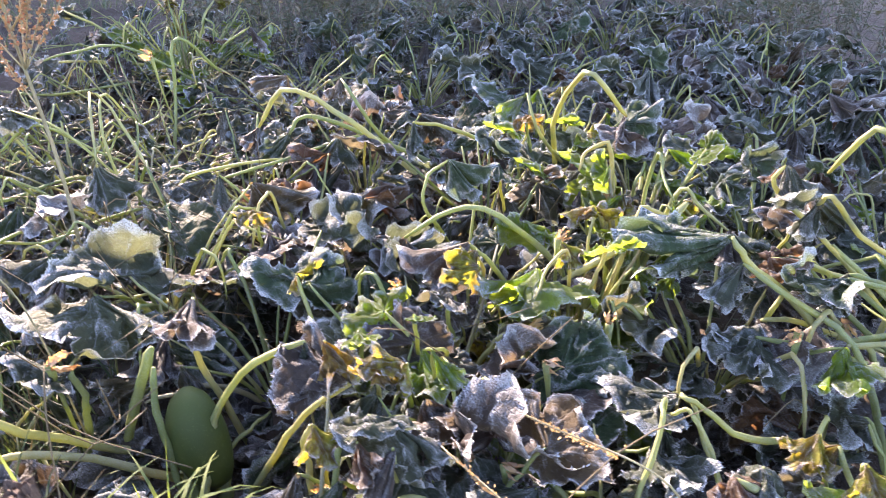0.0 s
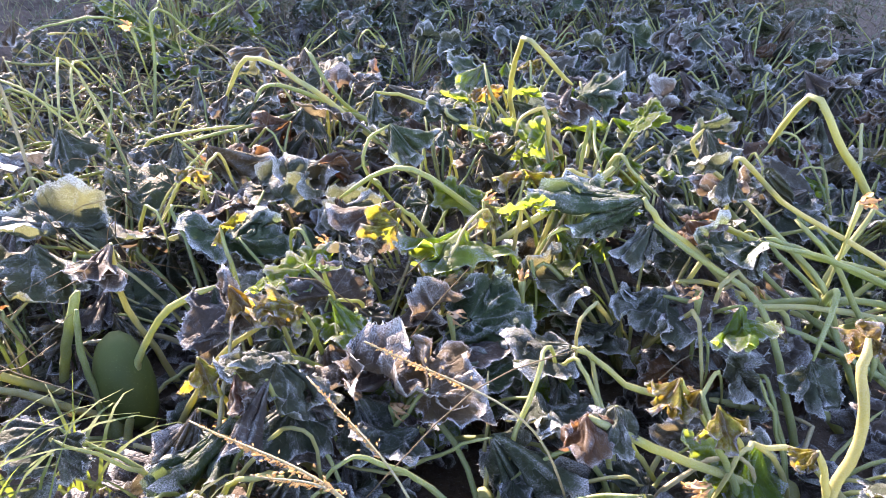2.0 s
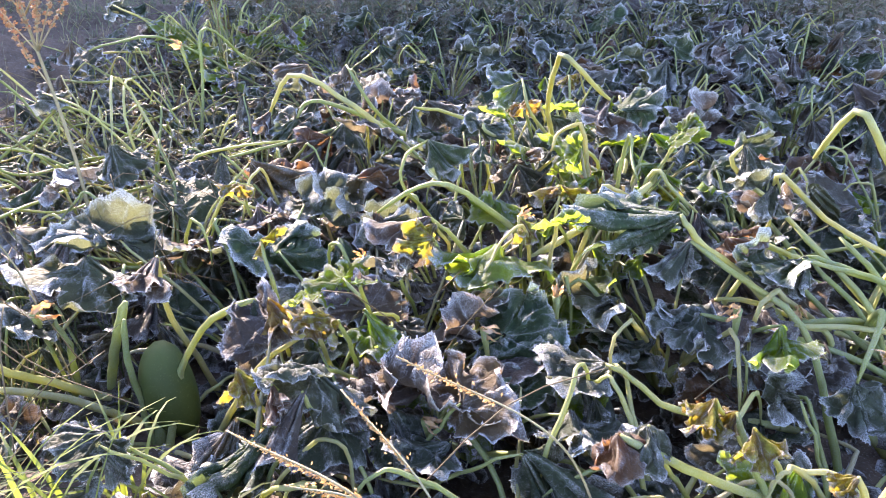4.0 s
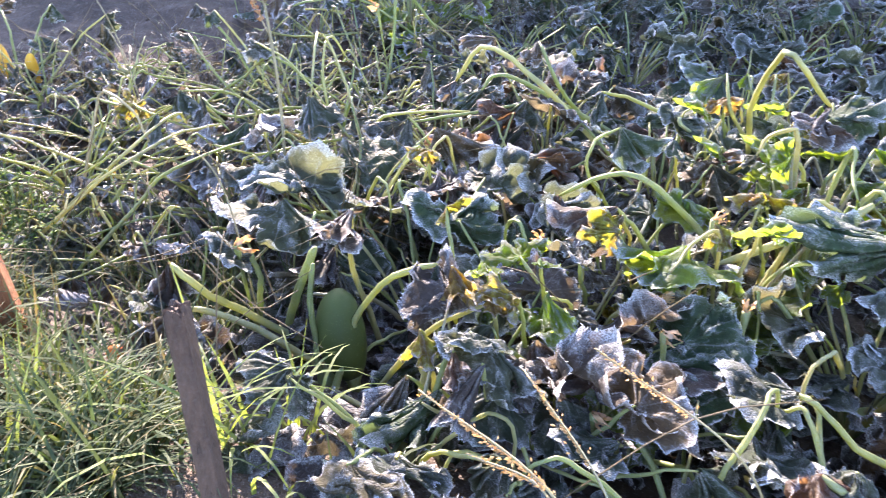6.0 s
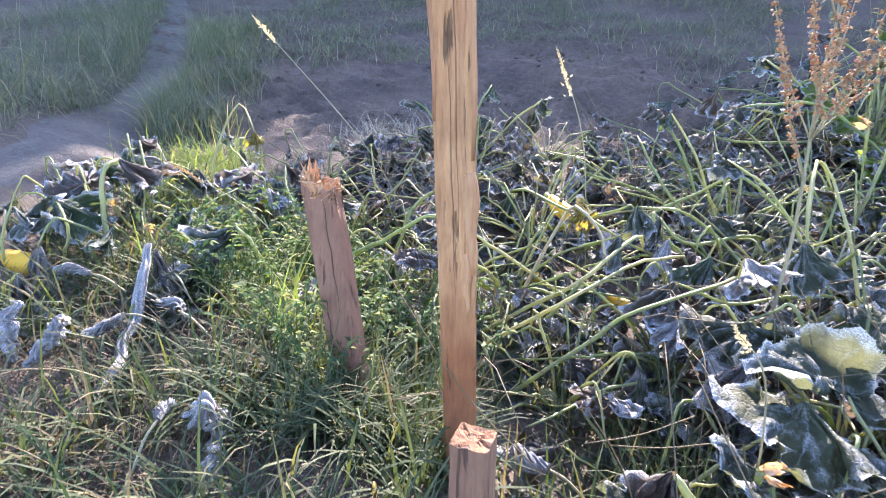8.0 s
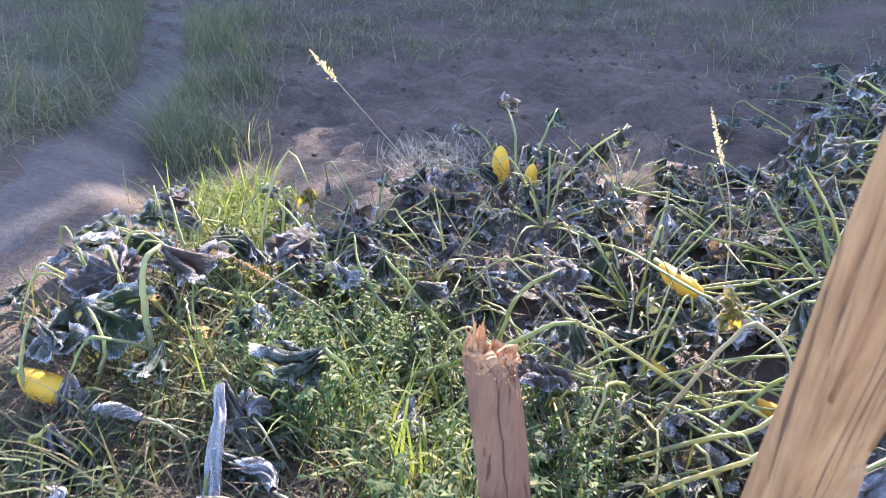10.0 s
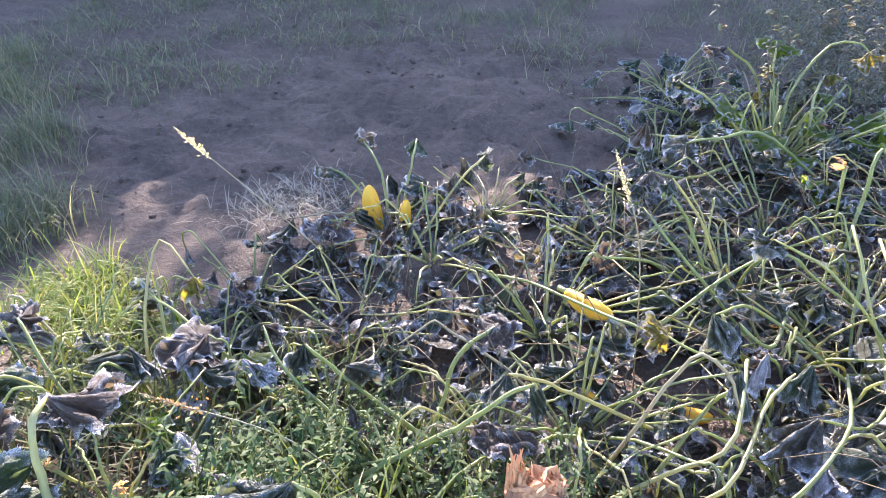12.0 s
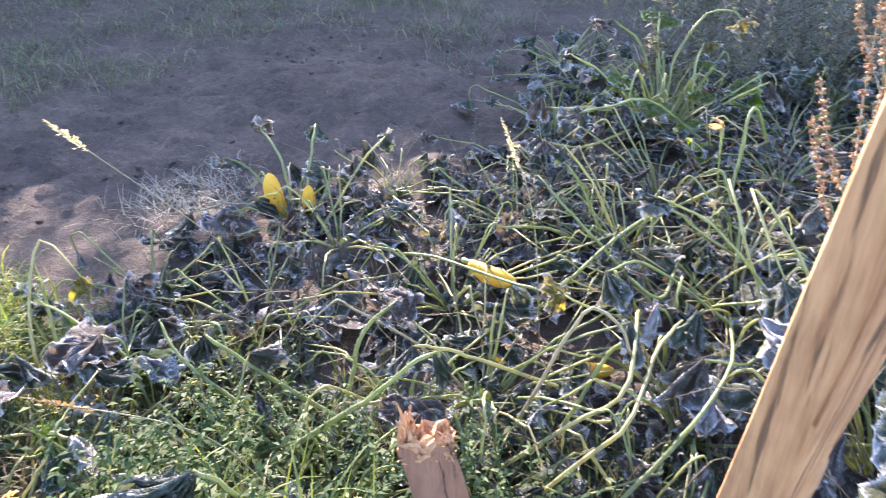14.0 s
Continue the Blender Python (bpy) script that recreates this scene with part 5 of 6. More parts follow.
hero = squash_plant(-1.49, 3.67, "tall squash plant with a fan of pale stalks and sunlit tips")
fill_plant(hero, 16, 0.5, 0.5, ("limp", "green", None, "shrunk"), 0.1, 0.1, 0.0085)
fill_plant(hero, 18, 0.5, 0.34, ("green", "green", "draped", "green"), 0.13, 0.0, 0.006, False)
fill_plant(hero, 6, 0.3, 0.6, ("green", "yellow", "green", None), 0.1, 0.0, 0.009)
add_stalk(hero, [(-1.54, 3.73, 0.15), (-1.68, 3.9, 0.45), (-1.84, 3.81, 0.6)], 0.0112, 0.0072, "limp", 0.14)
add_stalk(hero, [(-1.47, 3.67, 0.15), (-1.48, 3.65, 0.45), (-1.37, 3.76, 0.66), (-1.25, 3.83, 0.68), (-1.2, 3.82, 0.64)], 0.0096, 0.0056, "yellow", 0.1)
add_stalk(hero, [(-1.51, 3.74, 0.15), (-1.79, 3.2, 0.3), (-1.99, 3.13, 0.3)], 0.0096, 0.0064, "limp", 0.14)
add_stalk(hero, [(-1.34, 3.65, 0.15), (-1.37, 3.68, 0.4), (-1.36, 3.86, 0.5)], 0.0104, 0.0072, "yellow", 0.111)
add_stalk(hero, [(-1.48, 3.76, 0.15), (-1.58, 3.83, 0.42), (-1.63, 4.08, 0.6)], 0.0104, 0.0064, "green", 0.14)
add_stalk(hero, [(-1.61, 3.68, 0.15), (-1.79, 3.45, 0.4), (-1.96, 3.41, 0.5)], 0.0096, 0.0064, "limp", 0.15)
add_stalk(hero, [(-1.33, 3.57, 0.15), (-1.17, 3.4, 0.35), (-1.02, 3.41, 0.45)], 0.0104, 0.0064, "limp", 0.15)
add_stalk(hero, [(-1.54, 3.54, 0.15), (-1.72, 2.83, 0.25), (-1.88, 2.67, 0.3)], 0.0096, 0.0064, "limp", 0.15)
add_stalk(hero, [(-1.26, 3.36, 0.15), (-1.5, 3.09, 0.4), (-1.65, 2.9, 0.42), (-1.78, 2.87, 0.38)], 0.0096, 0.0064, "draped", 0.13)

hero = squash_plant(-2.77, 2.04, "small frost-blackened courgette plant beside bare soil")
fill_plant(hero, 8, 0.3, 0.24, ("limp", "shrunk"), 0.12, 0.4, 0.007)
add_stalk(hero, [(-2.75, 2.02, 0.1), (-2.86, 2.11, 0.3), (-3.02, 2.21, 0.38)], 0.008, 0.0056, "shrunk", 0.12)
add_stalk(hero, [(-2.71, 2.04, 0.1), (-2.75, 2.18, 0.3), (-2.81, 2.33, 0.38)], 0.008, 0.0056, "shrunk", 0.12)
add_stalk(hero, [(-2.6, 2.05, 0.1), (-2.53, 2.22, 0.28), (-2.48, 2.34, 0.36)], 0.008, 0.0056, "shrunk", 0.12)
add_stalk(hero, [(-2.77, 2.01, 0.1), (-2.97, 2.05, 0.25), (-3.07, 2.03, 0.3)], 0.008, 0.0056, "shrunk", 0.12)
add_stalk(hero, [(-2.66, 2.01, 0.1), (-2.63, 2.1, 0.2), (-2.67, 2.19, 0.26)], 0.0064, 0.0048, "limp", 0.14)
add_stalk(hero, [(-2.78, 1.94, 0.1), (-2.85, 1.89, 0.16), (-2.9, 1.81, 0.18)], 0.0064, 0.0048, "draped", 0.15)


# ---- the rest of the bed ----
def left_edge(y):
    """Where the planted bed ends towards the bare soil."""
    if y < 2.0:
        return -3.1
    return -3.1 + 0.9 * smooth(2.0, 3.2, y) - 0.5 * smooth(4.2, 5.2, y)


BED = random.Random(21)
TAKEN = ((-0.4, 0.9, 0.33), (0.5, 1.75, 0.3), (1.15, 1.15, 0.42), (1.0, 0.7, 0.3), (-1.5, 2.0, 0.25), (-1.75, 0.95, 0.3), (-2.2, 0.6, 0.4), (-1.4, 3.4, 0.45), (-2.75, 2.1, 0.3), (0.1, 1.3, 0.2))
crowns = []
while len(crowns) < 74:
    x, y = BED.uniform(-3.1, 3.4), BED.uniform(0.95, 5.7)
    if x < left_edge(y) + 0.15 or (x < -0.62 and y < 1.28) or (y > 5.0 and x < -0.4) or (x > 2.0 and y > 4.2):
        continue
    if any((x - a) ** 2 + (y - b) ** 2 < c * c for a, b, c in TAKEN):
        continue
    gap = 0.40 if y < 2.5 else 0.5
    if all((x - a) ** 2 + (y - b) ** 2 > gap * gap for a, b in crowns):
        crowns.append((x, y))
for x, y in ((-0.1, 0.68), (0.14, 0.76), (0.38, 0.68), (0.62, 0.76), (0.95, 0.85), (0.24, 0.93), (-0.05, 0.9)):
    p = squash_plant(x, y, "low squash plant with dark limp leaves at the bed front")
    fill_plant(p, BED.randint(9, 11), 0.26, 0.24, ("limp", "shrunk", "draped", "limp", "shrunk", "draped"), 0.125, 0.2, 0.006, False)
for x, y in ((-2.5, 0.78), (-2.15, 0.82), (-1.85, 0.86), (-2.72, 1.05), (-2.3, 1.1), (-1.55, 1.02), (-2.35, 0.45), (-2.9, 0.6), (-3.05, 0.82), (-2.75, 0.35), (-0.85, 0.98), (-1.2, 1.1)):
    p = squash_plant(x, y, "low courgette plant blackened by frost between grass")
    fill_plant(p, BED.randint(8, 10), 0.26, 0.22, ("limp", "shrunk", "draped", "limp", "white"), 0.115, 0.3, 0.006)
for x, y in crowns:
    leafy = smooth(-1.1, -0.3, x)
    if x < -2.2 and y < 3:
        p = squash_plant(x, y, "low courgette plant blackened by frost, stalks fallen over")
        fill_plant(p, BED.randint(11, 14), 0.34, 0.24, ("limp", "shrunk", "shrunk", "draped", "limp", None), 0.12, 0.5, 0.0065)
    elif leafy > 0.5:
        p = squash_plant(x, y, "squash plant with limp frosted grey leaves")
        kinds = ("limp", "limp", "limp", "draped", "draped", "shrunk", "green" if 0.0 < x < 1.5 and 0.9 < y < 2.6 else "limp", "green" if x > 0.2 and y < 2.0 else "draped", "green" if x > 0.0 and y < 1.6 else "limp", "shrunk", "brown" if BED.random() < 0.3 else "limp")
        fill_plant(p, BED.randint(11, 14), 0.36, 0.35, kinds, 0.16, 0.15, 0.0065, False)
        fill_plant(p, BED.randint(7, 9), 0.26, 0.27, ("draped", "limp", "draped", "brown", "limp", "draped"), 0.16, 0.1, 0.005, False)
    else:
        p = squash_plant(x, y, "squash plant of tangled pale stalks with shrunken leaves")
        fill_plant(p, BED.randint(13, 17), 0.46, 0.32, ("limp", "shrunk", "pale", None, "draped", None, "limp", "shrunk"), 0.12, 0.65, 0.0065)
        fill_plant(p, BED.randint(4, 6), 0.26, 0.22, ("draped", "limp", "limp", "shrunk"), 0.13, 0.2, 0.006)


def litter():
    """Dead leaves between the plants, each a crumpled sheet."""
    r = random.Random(31)
    kinds = drape_blades([(0.1, 0.6, 0.3, 0), (0.2, 0.5, 0.4, 0), (0.05, 0.7, 0.25, 0), (0.3, 0.5, 0.35, 0), (0.25, 0.4, 0.45, 0), (0.4, 0.6, 0.3, 0)], 700, 30, 8, 60)
    verts, faces, marks = [], [], {}
    made = 0
    while made < 1900:
        x, y = r.uniform(-3.0, 3.3), r.uniform(0.45, 4.8)
        if x < left_edge(y) or (x < -0.4 and y < 0.75) or (x < -1.0 and y < 1.0):
            continue
        made += 1
        v, f, more = r.choice(kinds)
        m = Matrix.LocRotScale((x, y, ground_z(x, y) + r.uniform(0.01, 0.07)), Euler((r.uniform(-0.8, 0.8), r.uniform(-0.8, 0.8), r.uniform(0, 6.28))), Vector((1, 1, 0.8)) * r.uniform(0.06, 0.11))
        start = len(verts)
        verts += [m @ p for p in v]
        faces += [tuple(start + i for i in q) for q in f]
        for key, values in more.items():
            marks.setdefault(key, []).extend(values)
    return new("leaf_litter", mesh_of("leaf_litter", verts, faces, LITTER, attributes=marks))


tagged(litter(), "dark rotting squash leaves under the plants", "leaf litter", kind="stuff")


def stems_and_leaves(spots, high, lean, leaf, every, seed, thick=0.0022, heads=False):
    """Thin upright weeds with small leaves along them, as one mesh."""
    r = random.Random(seed)
    verts, faces = [], []
    for x, y in spots:
        base = Vector((x, y, ground_z(x, y) - 0.01))
        h, a = high * r.uniform(0.5, 1.2), r.uniform(0, 6.28)
        d = Vector((math.cos(a), math.sin(a), 0)) * lean * h * r.uniform(0.2, 1.2)
        line = curve_points([base, base + d * 0.35 + Vector((0, 0, h * 0.55)), base + d + Vector((0, 0, h))], 7)
        tube(line, [thick * (1.15 - i / 7) for i in range(7)], 4, verts, faces)
        for i in range(1, 7):
            for _ in range(every):
                p = line[i] + (line[i] - line[i - 1]) * r.uniform(-0.9, 0)
                b = r.uniform(0, 6.28)
                o, s = Vector((math.cos(b), math.sin(b), r.uniform(-0.5, 0.7))), Vector((-math.sin(b), math.cos(b), 0))
                l = leaf * r.uniform(0.5, 1.3)
                k = len(verts)
                verts += [p, p + o * l * 0.45 + s * l * 0.17, p + o * l + Vector((0, 0, -0.35 * l)), p + o * l * 0.5 - s * l * 0.2]
                faces += [(k, k + 1, k + 2, k + 3)]
    return verts, faces


def weeds(name, spots, high, lean, leaf, every, mat, label, seed, thick=0.0022):
    v, f = stems_and_leaves(spots, high, lean, leaf, every, seed, thick)
    return tagged(new(name, mesh_of(name, v, f, mat)), label, "weeds", kind="stuff")


weeds("weed_thicket", scatter(620, -1.6, 4.5, 4.0, 8.0, lambda x, y: clumpy(x, y, 1.1, -0.2), 41), 0.72, 0.45, 0.045, 6, WEED, "thicket of thin grey-green frosted weeds behind the bed", 42)
weeds("bed_weeds", scatter(420, -3.0, 3.2, 1.0, 4.4, lambda x, y: clumpy(x, y, 2.5, -0.1) if x > left_edge(y) else 0, 43), 0.36, 0.4, 0.013, 4, WEED, "thin weeds growing between the squash plants", 44, 0.0016)
weeds("stake_weeds", scatter(260, -2.3, -1.35, 0.5, 1.05, lambda x, y: clumpy(x, y, 3.5, 0.2), 45), 0.26, 0.8, 0.022, 5, LEAFY, "sunlit small-leaved weeds by the broken stake", 46, 0.0018)
weeds("clump_weeds", scatter(260, -3.9, -2.3, 0.5, 1.4, lambda x, y: math.exp(-(((x + 3.3) / 0.26) ** 2 + ((y - 0.98) / 0.18) ** 2)), 47), 0.15, 0.6, 0.016, 3, SUNLIT_GRASS, "sunlit low weeds at the end of the bed", 48, 0.0016)
weeds("tall_weeds", scatter(90, -1.75, -0.4, 3.8, 5.2, lambda x, y: clumpy(x, y, 1.6), 49), 0.75, 0.3, 0.042, 7, WEED, "tall leafy weeds behind the squash plants", 50, 0.003)

# tufts in the sun get the lighter copy of the grass colour
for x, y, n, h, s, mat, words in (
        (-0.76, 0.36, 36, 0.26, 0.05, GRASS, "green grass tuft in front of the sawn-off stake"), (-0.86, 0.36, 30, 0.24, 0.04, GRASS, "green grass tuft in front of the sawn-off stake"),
        (-0.38, 0.55, 24, 0.30, 0.045, SUNLIT_GRASS, "sunlit yellow-green grass tuft at the bed edge"), (-0.52, 0.42, 36, 0.26, 0.07, GRASS, "green grass tuft at the bed edge"),
        (-0.66, 0.36, 44, 0.24, 0.07, SUNLIT_GRASS, "sunlit yellow-green grass tuft at the bed edge"), (-0.3, 0.68, 14, 0.26, 0.025, SUNLIT_GRASS, "few tall bent grass blades by a dark stake"), (-0.12, 0.5, 40, 0.17, 0.06, GRASS, "short green grass tuft at the bed front"),
        (-3.42, 1.0, 230, 0.24, 0.1, SUNLIT_GRASS, "bright sunlit grass clump beside the path"), (-3.2, 0.92, 190, 0.22, 0.1, SUNLIT_GRASS, "bright sunlit grass clump beside the path"),
        (-3.55, 1.12, 200, 0.26, 0.09, SUNLIT_GRASS, "bright sunlit grass clump beside the path"), (-1.3, 0.52, 50, 0.24, 0.06, GRASS, "green grass tuft at a stake"),
        (-0.85, 0.4, 46, 0.24, 0.05, GRASS, "green grass tuft at a stake"), (-1.05, 0.5, 50, 0.24, 0.06, GRASS, "green grass tuft at a stake"), (-2.0, 0.62, 90, 0.26, 0.1, SUNLIT_GRASS, "sunlit grass tuft among wilted leaves"),
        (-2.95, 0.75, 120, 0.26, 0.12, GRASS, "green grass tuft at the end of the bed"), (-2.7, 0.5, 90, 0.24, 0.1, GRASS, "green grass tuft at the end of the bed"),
        (-1.75, 0.68, 80, 0.26, 0.09, SUNLIT_GRASS, "sunlit grass tuft among wilted leaves")):
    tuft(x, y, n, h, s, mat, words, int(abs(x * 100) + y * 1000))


def seed_grass(tip, base, head, label, fat=0.006, side=0.0, mat=None):
    """A single grass stalk with a bristly seed head at its tip."""
    tip, base = Vector(tip), Vector(base)
    g = Vector((base.x, base.y, ground_z(base.x, base.y))) + (base - tip) * Vector((0.5, 0.5, 0))
    g.z = ground_z(g.x, g.y)
    thing = tagged(empty("seed_grass", g), label, "grass", "grass stalks with seed heads")
    line = curve_points([Vector((0, 0, 0)), base - g, tip - g], 22)
    v, f = tube(line, [0.0024 - 0.0012 * i / 21 for i in range(22)], 5)
    under(new("culm", mesh_of("culm", v, f, DRY_STALK)), thing)
    r = random.Random(int(abs(tip.x * 1000) + abs(tip.y * 100)))
    verts, faces = [], []
    way = (line[-1] - line[-3]).normalized()
    across = way.orthogonal().normalized()
    count = int(head / 0.0011)
    for i in range(count):
        u = i / count
        p = line[-1] - way * head * (1 - u)
        a = r.uniform(0, 6.28)
        o = (Matrix.Rotation(a, 3, way) @ across)
        if side and i % 9 == 0:
            p = p + o * side * (1 - u)
        l = fat * r.uniform(0.7, 1.4) * (0.5 + math.sin(math.pi * min(1, 0.25 + 0.75 * u)))
        d = (o * 0.7 + way * r.uniform(0.3, 1.0)).normalized()
        s = d.orthogonal().normalized() * l * 0.26
        n = d.cross(s)
        k = len(verts)
        verts += [p, p + d * l * 0.5 + s, p + d * l, p + d * l * 0.5 - s, p + d * l * 0.5 + n]
        faces += [(k, k + 1, k + 4), (k + 1, k + 2, k + 4), (k + 2, k + 3, k + 4), (k + 3, k, k + 4), (k, k + 3, k + 2, k + 1)]
    ob = under(new("seed_head", mesh_of("seed_head", verts, faces, mat or SEED, flat=True)), thing, "pale bristly seed head")
    return thing


seed_grass((0.0, 0.52, 0.5), (0.21, 0.46, 0.45), 0.2, "dry grass stalk with long straw seed head", 0.0042, 0.014, TAN_SEED)
seed_grass((0.1, 0.67, 0.45), (0.26, 0.53, 0.4), 0.17, "dry grass stalk with long straw seed head", 0.0042, 0.014, TAN_SEED)
seed_grass((0.2, 0.61, 0.57), (0.42, 0.66, 0.4), 0.16, "dry grass stalk with long straw seed head", 0.0042, 0.014, TAN_SEED)
seed_grass((0.08, 0.49, 0.45), (0.19, 0.49, 0.42), 0.12, "dry grass stalk with long straw seed head", 0.0042, 0.014, TAN_SEED)
seed_grass((-2.71, 1.05, 0.83), (-2.52, 1.36, 0.35), 0.12, "tall grass stalk with pale fluffy seed head", 0.007, 0.014)
seed_grass((-2.3, 0.55, 0.5), (-2.04, 0.71, 0.35), 0.13, "dry grass stalk with spread seed head", 0.0055, 0.035, TAN_SEED)
seed_grass((-1.7, 1.55, 0.8), (-1.62, 1.62, 0.5), 0.16, "thin weed stalk with pale seeds", 0.0055, 0.02)
seed_grass((-0.71, 0.88, 0.6), (-0.66, 0.95, 0.45), 0.07, "thin grass stalk with pale seeds", 0.006, 0.01)


def dock(x, y, high, spread, seed):
    """A dried dock: an upright stem and branches packed with rust-coloured seeds."""
    r = random.Random(seed)
    g = ground_z(x, y)
    thing = tagged(empty("dock_plant", (x, y, g)), "dried dock weed with rust-brown seed branches", "dock")
    stem = curve_points([(0, 0, 0), (0.01, 0.01, high * 0.4), (-0.01, 0.0, high * 0.75), (0.0, 0.02, high)], 14)
    v, f = tube(stem, [0.006 - 0.004 * i / 13 for i in range(14)], 6)
    under(new("stem", mesh_of("stem", v, f, DRY_STALK)), thing)
    lines = [stem[7:]]
    for i in range(11):
        k = r.randint(5, 10)
        a, l = 2 * math.pi * i / 11 + r.uniform(-0.3, 0.3), r.uniform(0.2, 0.45)
        o = Vector((math.cos(a), math.sin(a), 0)) * spread * r.uniform(0.5, 1.2)
        k = max(k, 6)
        line = curve_points([stem[k], stem[k] + o * 0.55 + Vector((0, 0, l * 0.45)), stem[k] + o + Vector((0, 0, l))], 9)
        v, f = tube(line, [0.0022 - 0.0014 * j / 8 for j in range(9)], 5)
        under(new("branch", mesh_of("branch", v, f, DRY_STALK)), thing)
        lines.append(line)
    for line in lines:
        verts, faces = [], []
        for i in range(230):
            u = r.uniform(0.2, 1.0) * (len(line) - 1.001)
            k = int(u)
            whorl = round(u * 2.2) / 2.2
            p = line[k].lerp(line[k + 1], u - k) + (line[k + 1] - line[k]) * (whorl - u) * 0.85
            d = Vector((r.gauss(0, 1), r.gauss(0, 1), r.gauss(-0.4, 0.6))).normalized()
            l = r.uniform(0.005, 0.0095)
            p = p + d * r.uniform(0.0, 0.006)
            s = d.orthogonal().normalized() * l * 0.42
            n = d.cross(s)
            b = len(verts)
            verts += [p, p + d * l * 0.5 + s, p + d * l, p + d * l * 0.5 - s, p + d * l * 0.5 + n]
            faces += [(b, b + 1, b + 4), (b + 1, b + 2, b + 4), (b + 2, b + 3, b + 4), (b + 3, b, b + 4), (b, b + 3, b + 2, b + 1)]
        under(tagged(new("seed_spike", mesh_of("seed_spike", verts, faces, DOCK_SEED, flat=True)), kind="stuff"), thing)
    return thing


dock(-0.9, 1.48, 1.14, 0.17, 61)


def fallen_leaf(x, y, z, size, kind, turn, tilt, label):
    """A dead leaf with a short stub of stalk, lying on the grass."""
    thing = tagged(empty("fallen_leaf", (x, y, z)), label, "leaf", "fallen leaves on the grass")
    shapes = BLADES["rope" if kind == "white" else kind]
    ob = under(new("leaf_blade", shapes[int(abs(x) * 100) % len(shapes)]), thing)
    if kind == "white":
        ob.matrix_basis = Matrix.LocRotScale((0, 0, 0), Euler((tilt, -1.3, turn)), Vector((size, size, size * 1.3)))
    else:
        ob.matrix_basis = Matrix.LocRotScale((0, 0, 0), Euler((tilt, 0.5, turn)), Vector((size, size * 0.36, size * 0.6)))
    a = Vector((-math.cos(turn), -math.sin(turn), 0))
    v, f = tube(curve_points([Vector((0, 0, 0)), a * 0.04 + Vector((0, 0, -0.01)), a * 0.09 + Vector((0, 0, -0.05))], 8), [0.0028] * 8, 6)
    under(new("leaf_stalk", mesh_of("leaf_stalk", v, f, DRY_STALK)), thing)


for x, y, s, turn, kind in ((-1.75, 0.36, 0.12, 3.6, "white"), (-1.95, 0.42, 0.13, 3.2, "white"), (-1.82, 0.26, 0.08, 4.2, "white"),
                            (-2.1, 0.25, 0.1, 3.9, "white"), (-1.4, 0.2, 0.07, 2.2, "white"), (-2.0, 0.55, 0.13, 2.6, "white"), (-0.95, 0.78, 0.11, 3.5, "white"), (-0.72, 0.72, 0.12, 1.2, "limp"),
                            (-0.6, 0.75, 0.1, 2.2, "white"), (-2.25, 0.6, 0.13, 1.2, "white")):
    fallen_leaf(x, y, ground_z(x, y) + (0.11 if kind == "white" else 0.12), s * (0.85 if kind == "white" else 1.2), kind, turn, 0.4 * math.sin(x * 40), "limp frost-whitened squash leaf lying in the grass" if kind == "white" else "limp grey squash leaf lying at the bed edge")


def withered_rag(knots, radius, label, seed):
    """A leaf dried to a twisted, pleated rag of frosted tissue that hangs down into the grass."""
    r = random.Random(seed)
    base = Vector(knots[-1])
    base.z = ground_z(base.x, base.y)
    thing = tagged(empty("withered_leaf", base), label, "leaf", "withered hanging leaves")
    line = curve_points([Vector(k) - base for k in knots], 34)
    verts, faces, rim, rib, sides = [], [], [], [], 30
    twist, side = r.uniform(2.0, 4.0), None
    for i, p in enumerate(line):
        u = i / 33
        d = (line[min(i + 1, 33)] - line[max(i - 1, 0)]).normalized()
        side = d.orthogonal().normalized() if side is None else (side - d * side.dot(d)).normalized()
        up = d.cross(side)
        body = radius * (0.35 + 0.65 * math.sin(math.pi * min(1.0, 0.12 + 0.8 * u))) * (1 + 0.5 * noise.noise((u * 7, seed, 0)))
        sway = 1.3 * radius * noise.noise_vector(Vector((u * 6, seed, 3.0)))
        for k in range(sides):
            a = 2 * math.pi * k / sides
            crest = math.cos(5 * a + twist * 6 * u + 2 * noise.noise((math.cos(a), math.sin(a), u * 3 + seed)))
            q = body * (1 + 0.4 * crest + 0.35 * noise.noise((math.cos(a) * 1.5, math.sin(a) * 1.5, u * 9 + seed)))
            verts.append(p + sway + q * (math.cos(a) * side + 0.75 * math.sin(a) * up))
            rim.append(0.3 * r.random())
            rib.append(max(0.0, crest) ** 2)
    for i in range(33):
        for k in range(sides):
            a, b = i * sides + k, i * sides + (k + 1) % sides
            faces.append((a, b, b + sides, a + sides))
    n = len(verts)
    marks = {"rim": rim, "rib": rib, "along": [0.5] * n, "aside": [1.0] * n}
    ob = under(new("leaf_blade", mesh_of("leaf_blade", verts, faces, RAG, attributes=marks)), thing)
    v, f = tube([line[0] - (line[1] - line[0]) * 2 + Vector((0, 0, -0.02)), line[0], line[2]], [0.004, 0.0035, 0.002], 6)
    under(new("leaf_stalk", mesh_of("leaf_stalk", v, f, DRY_STALK)), thing)
    return thing


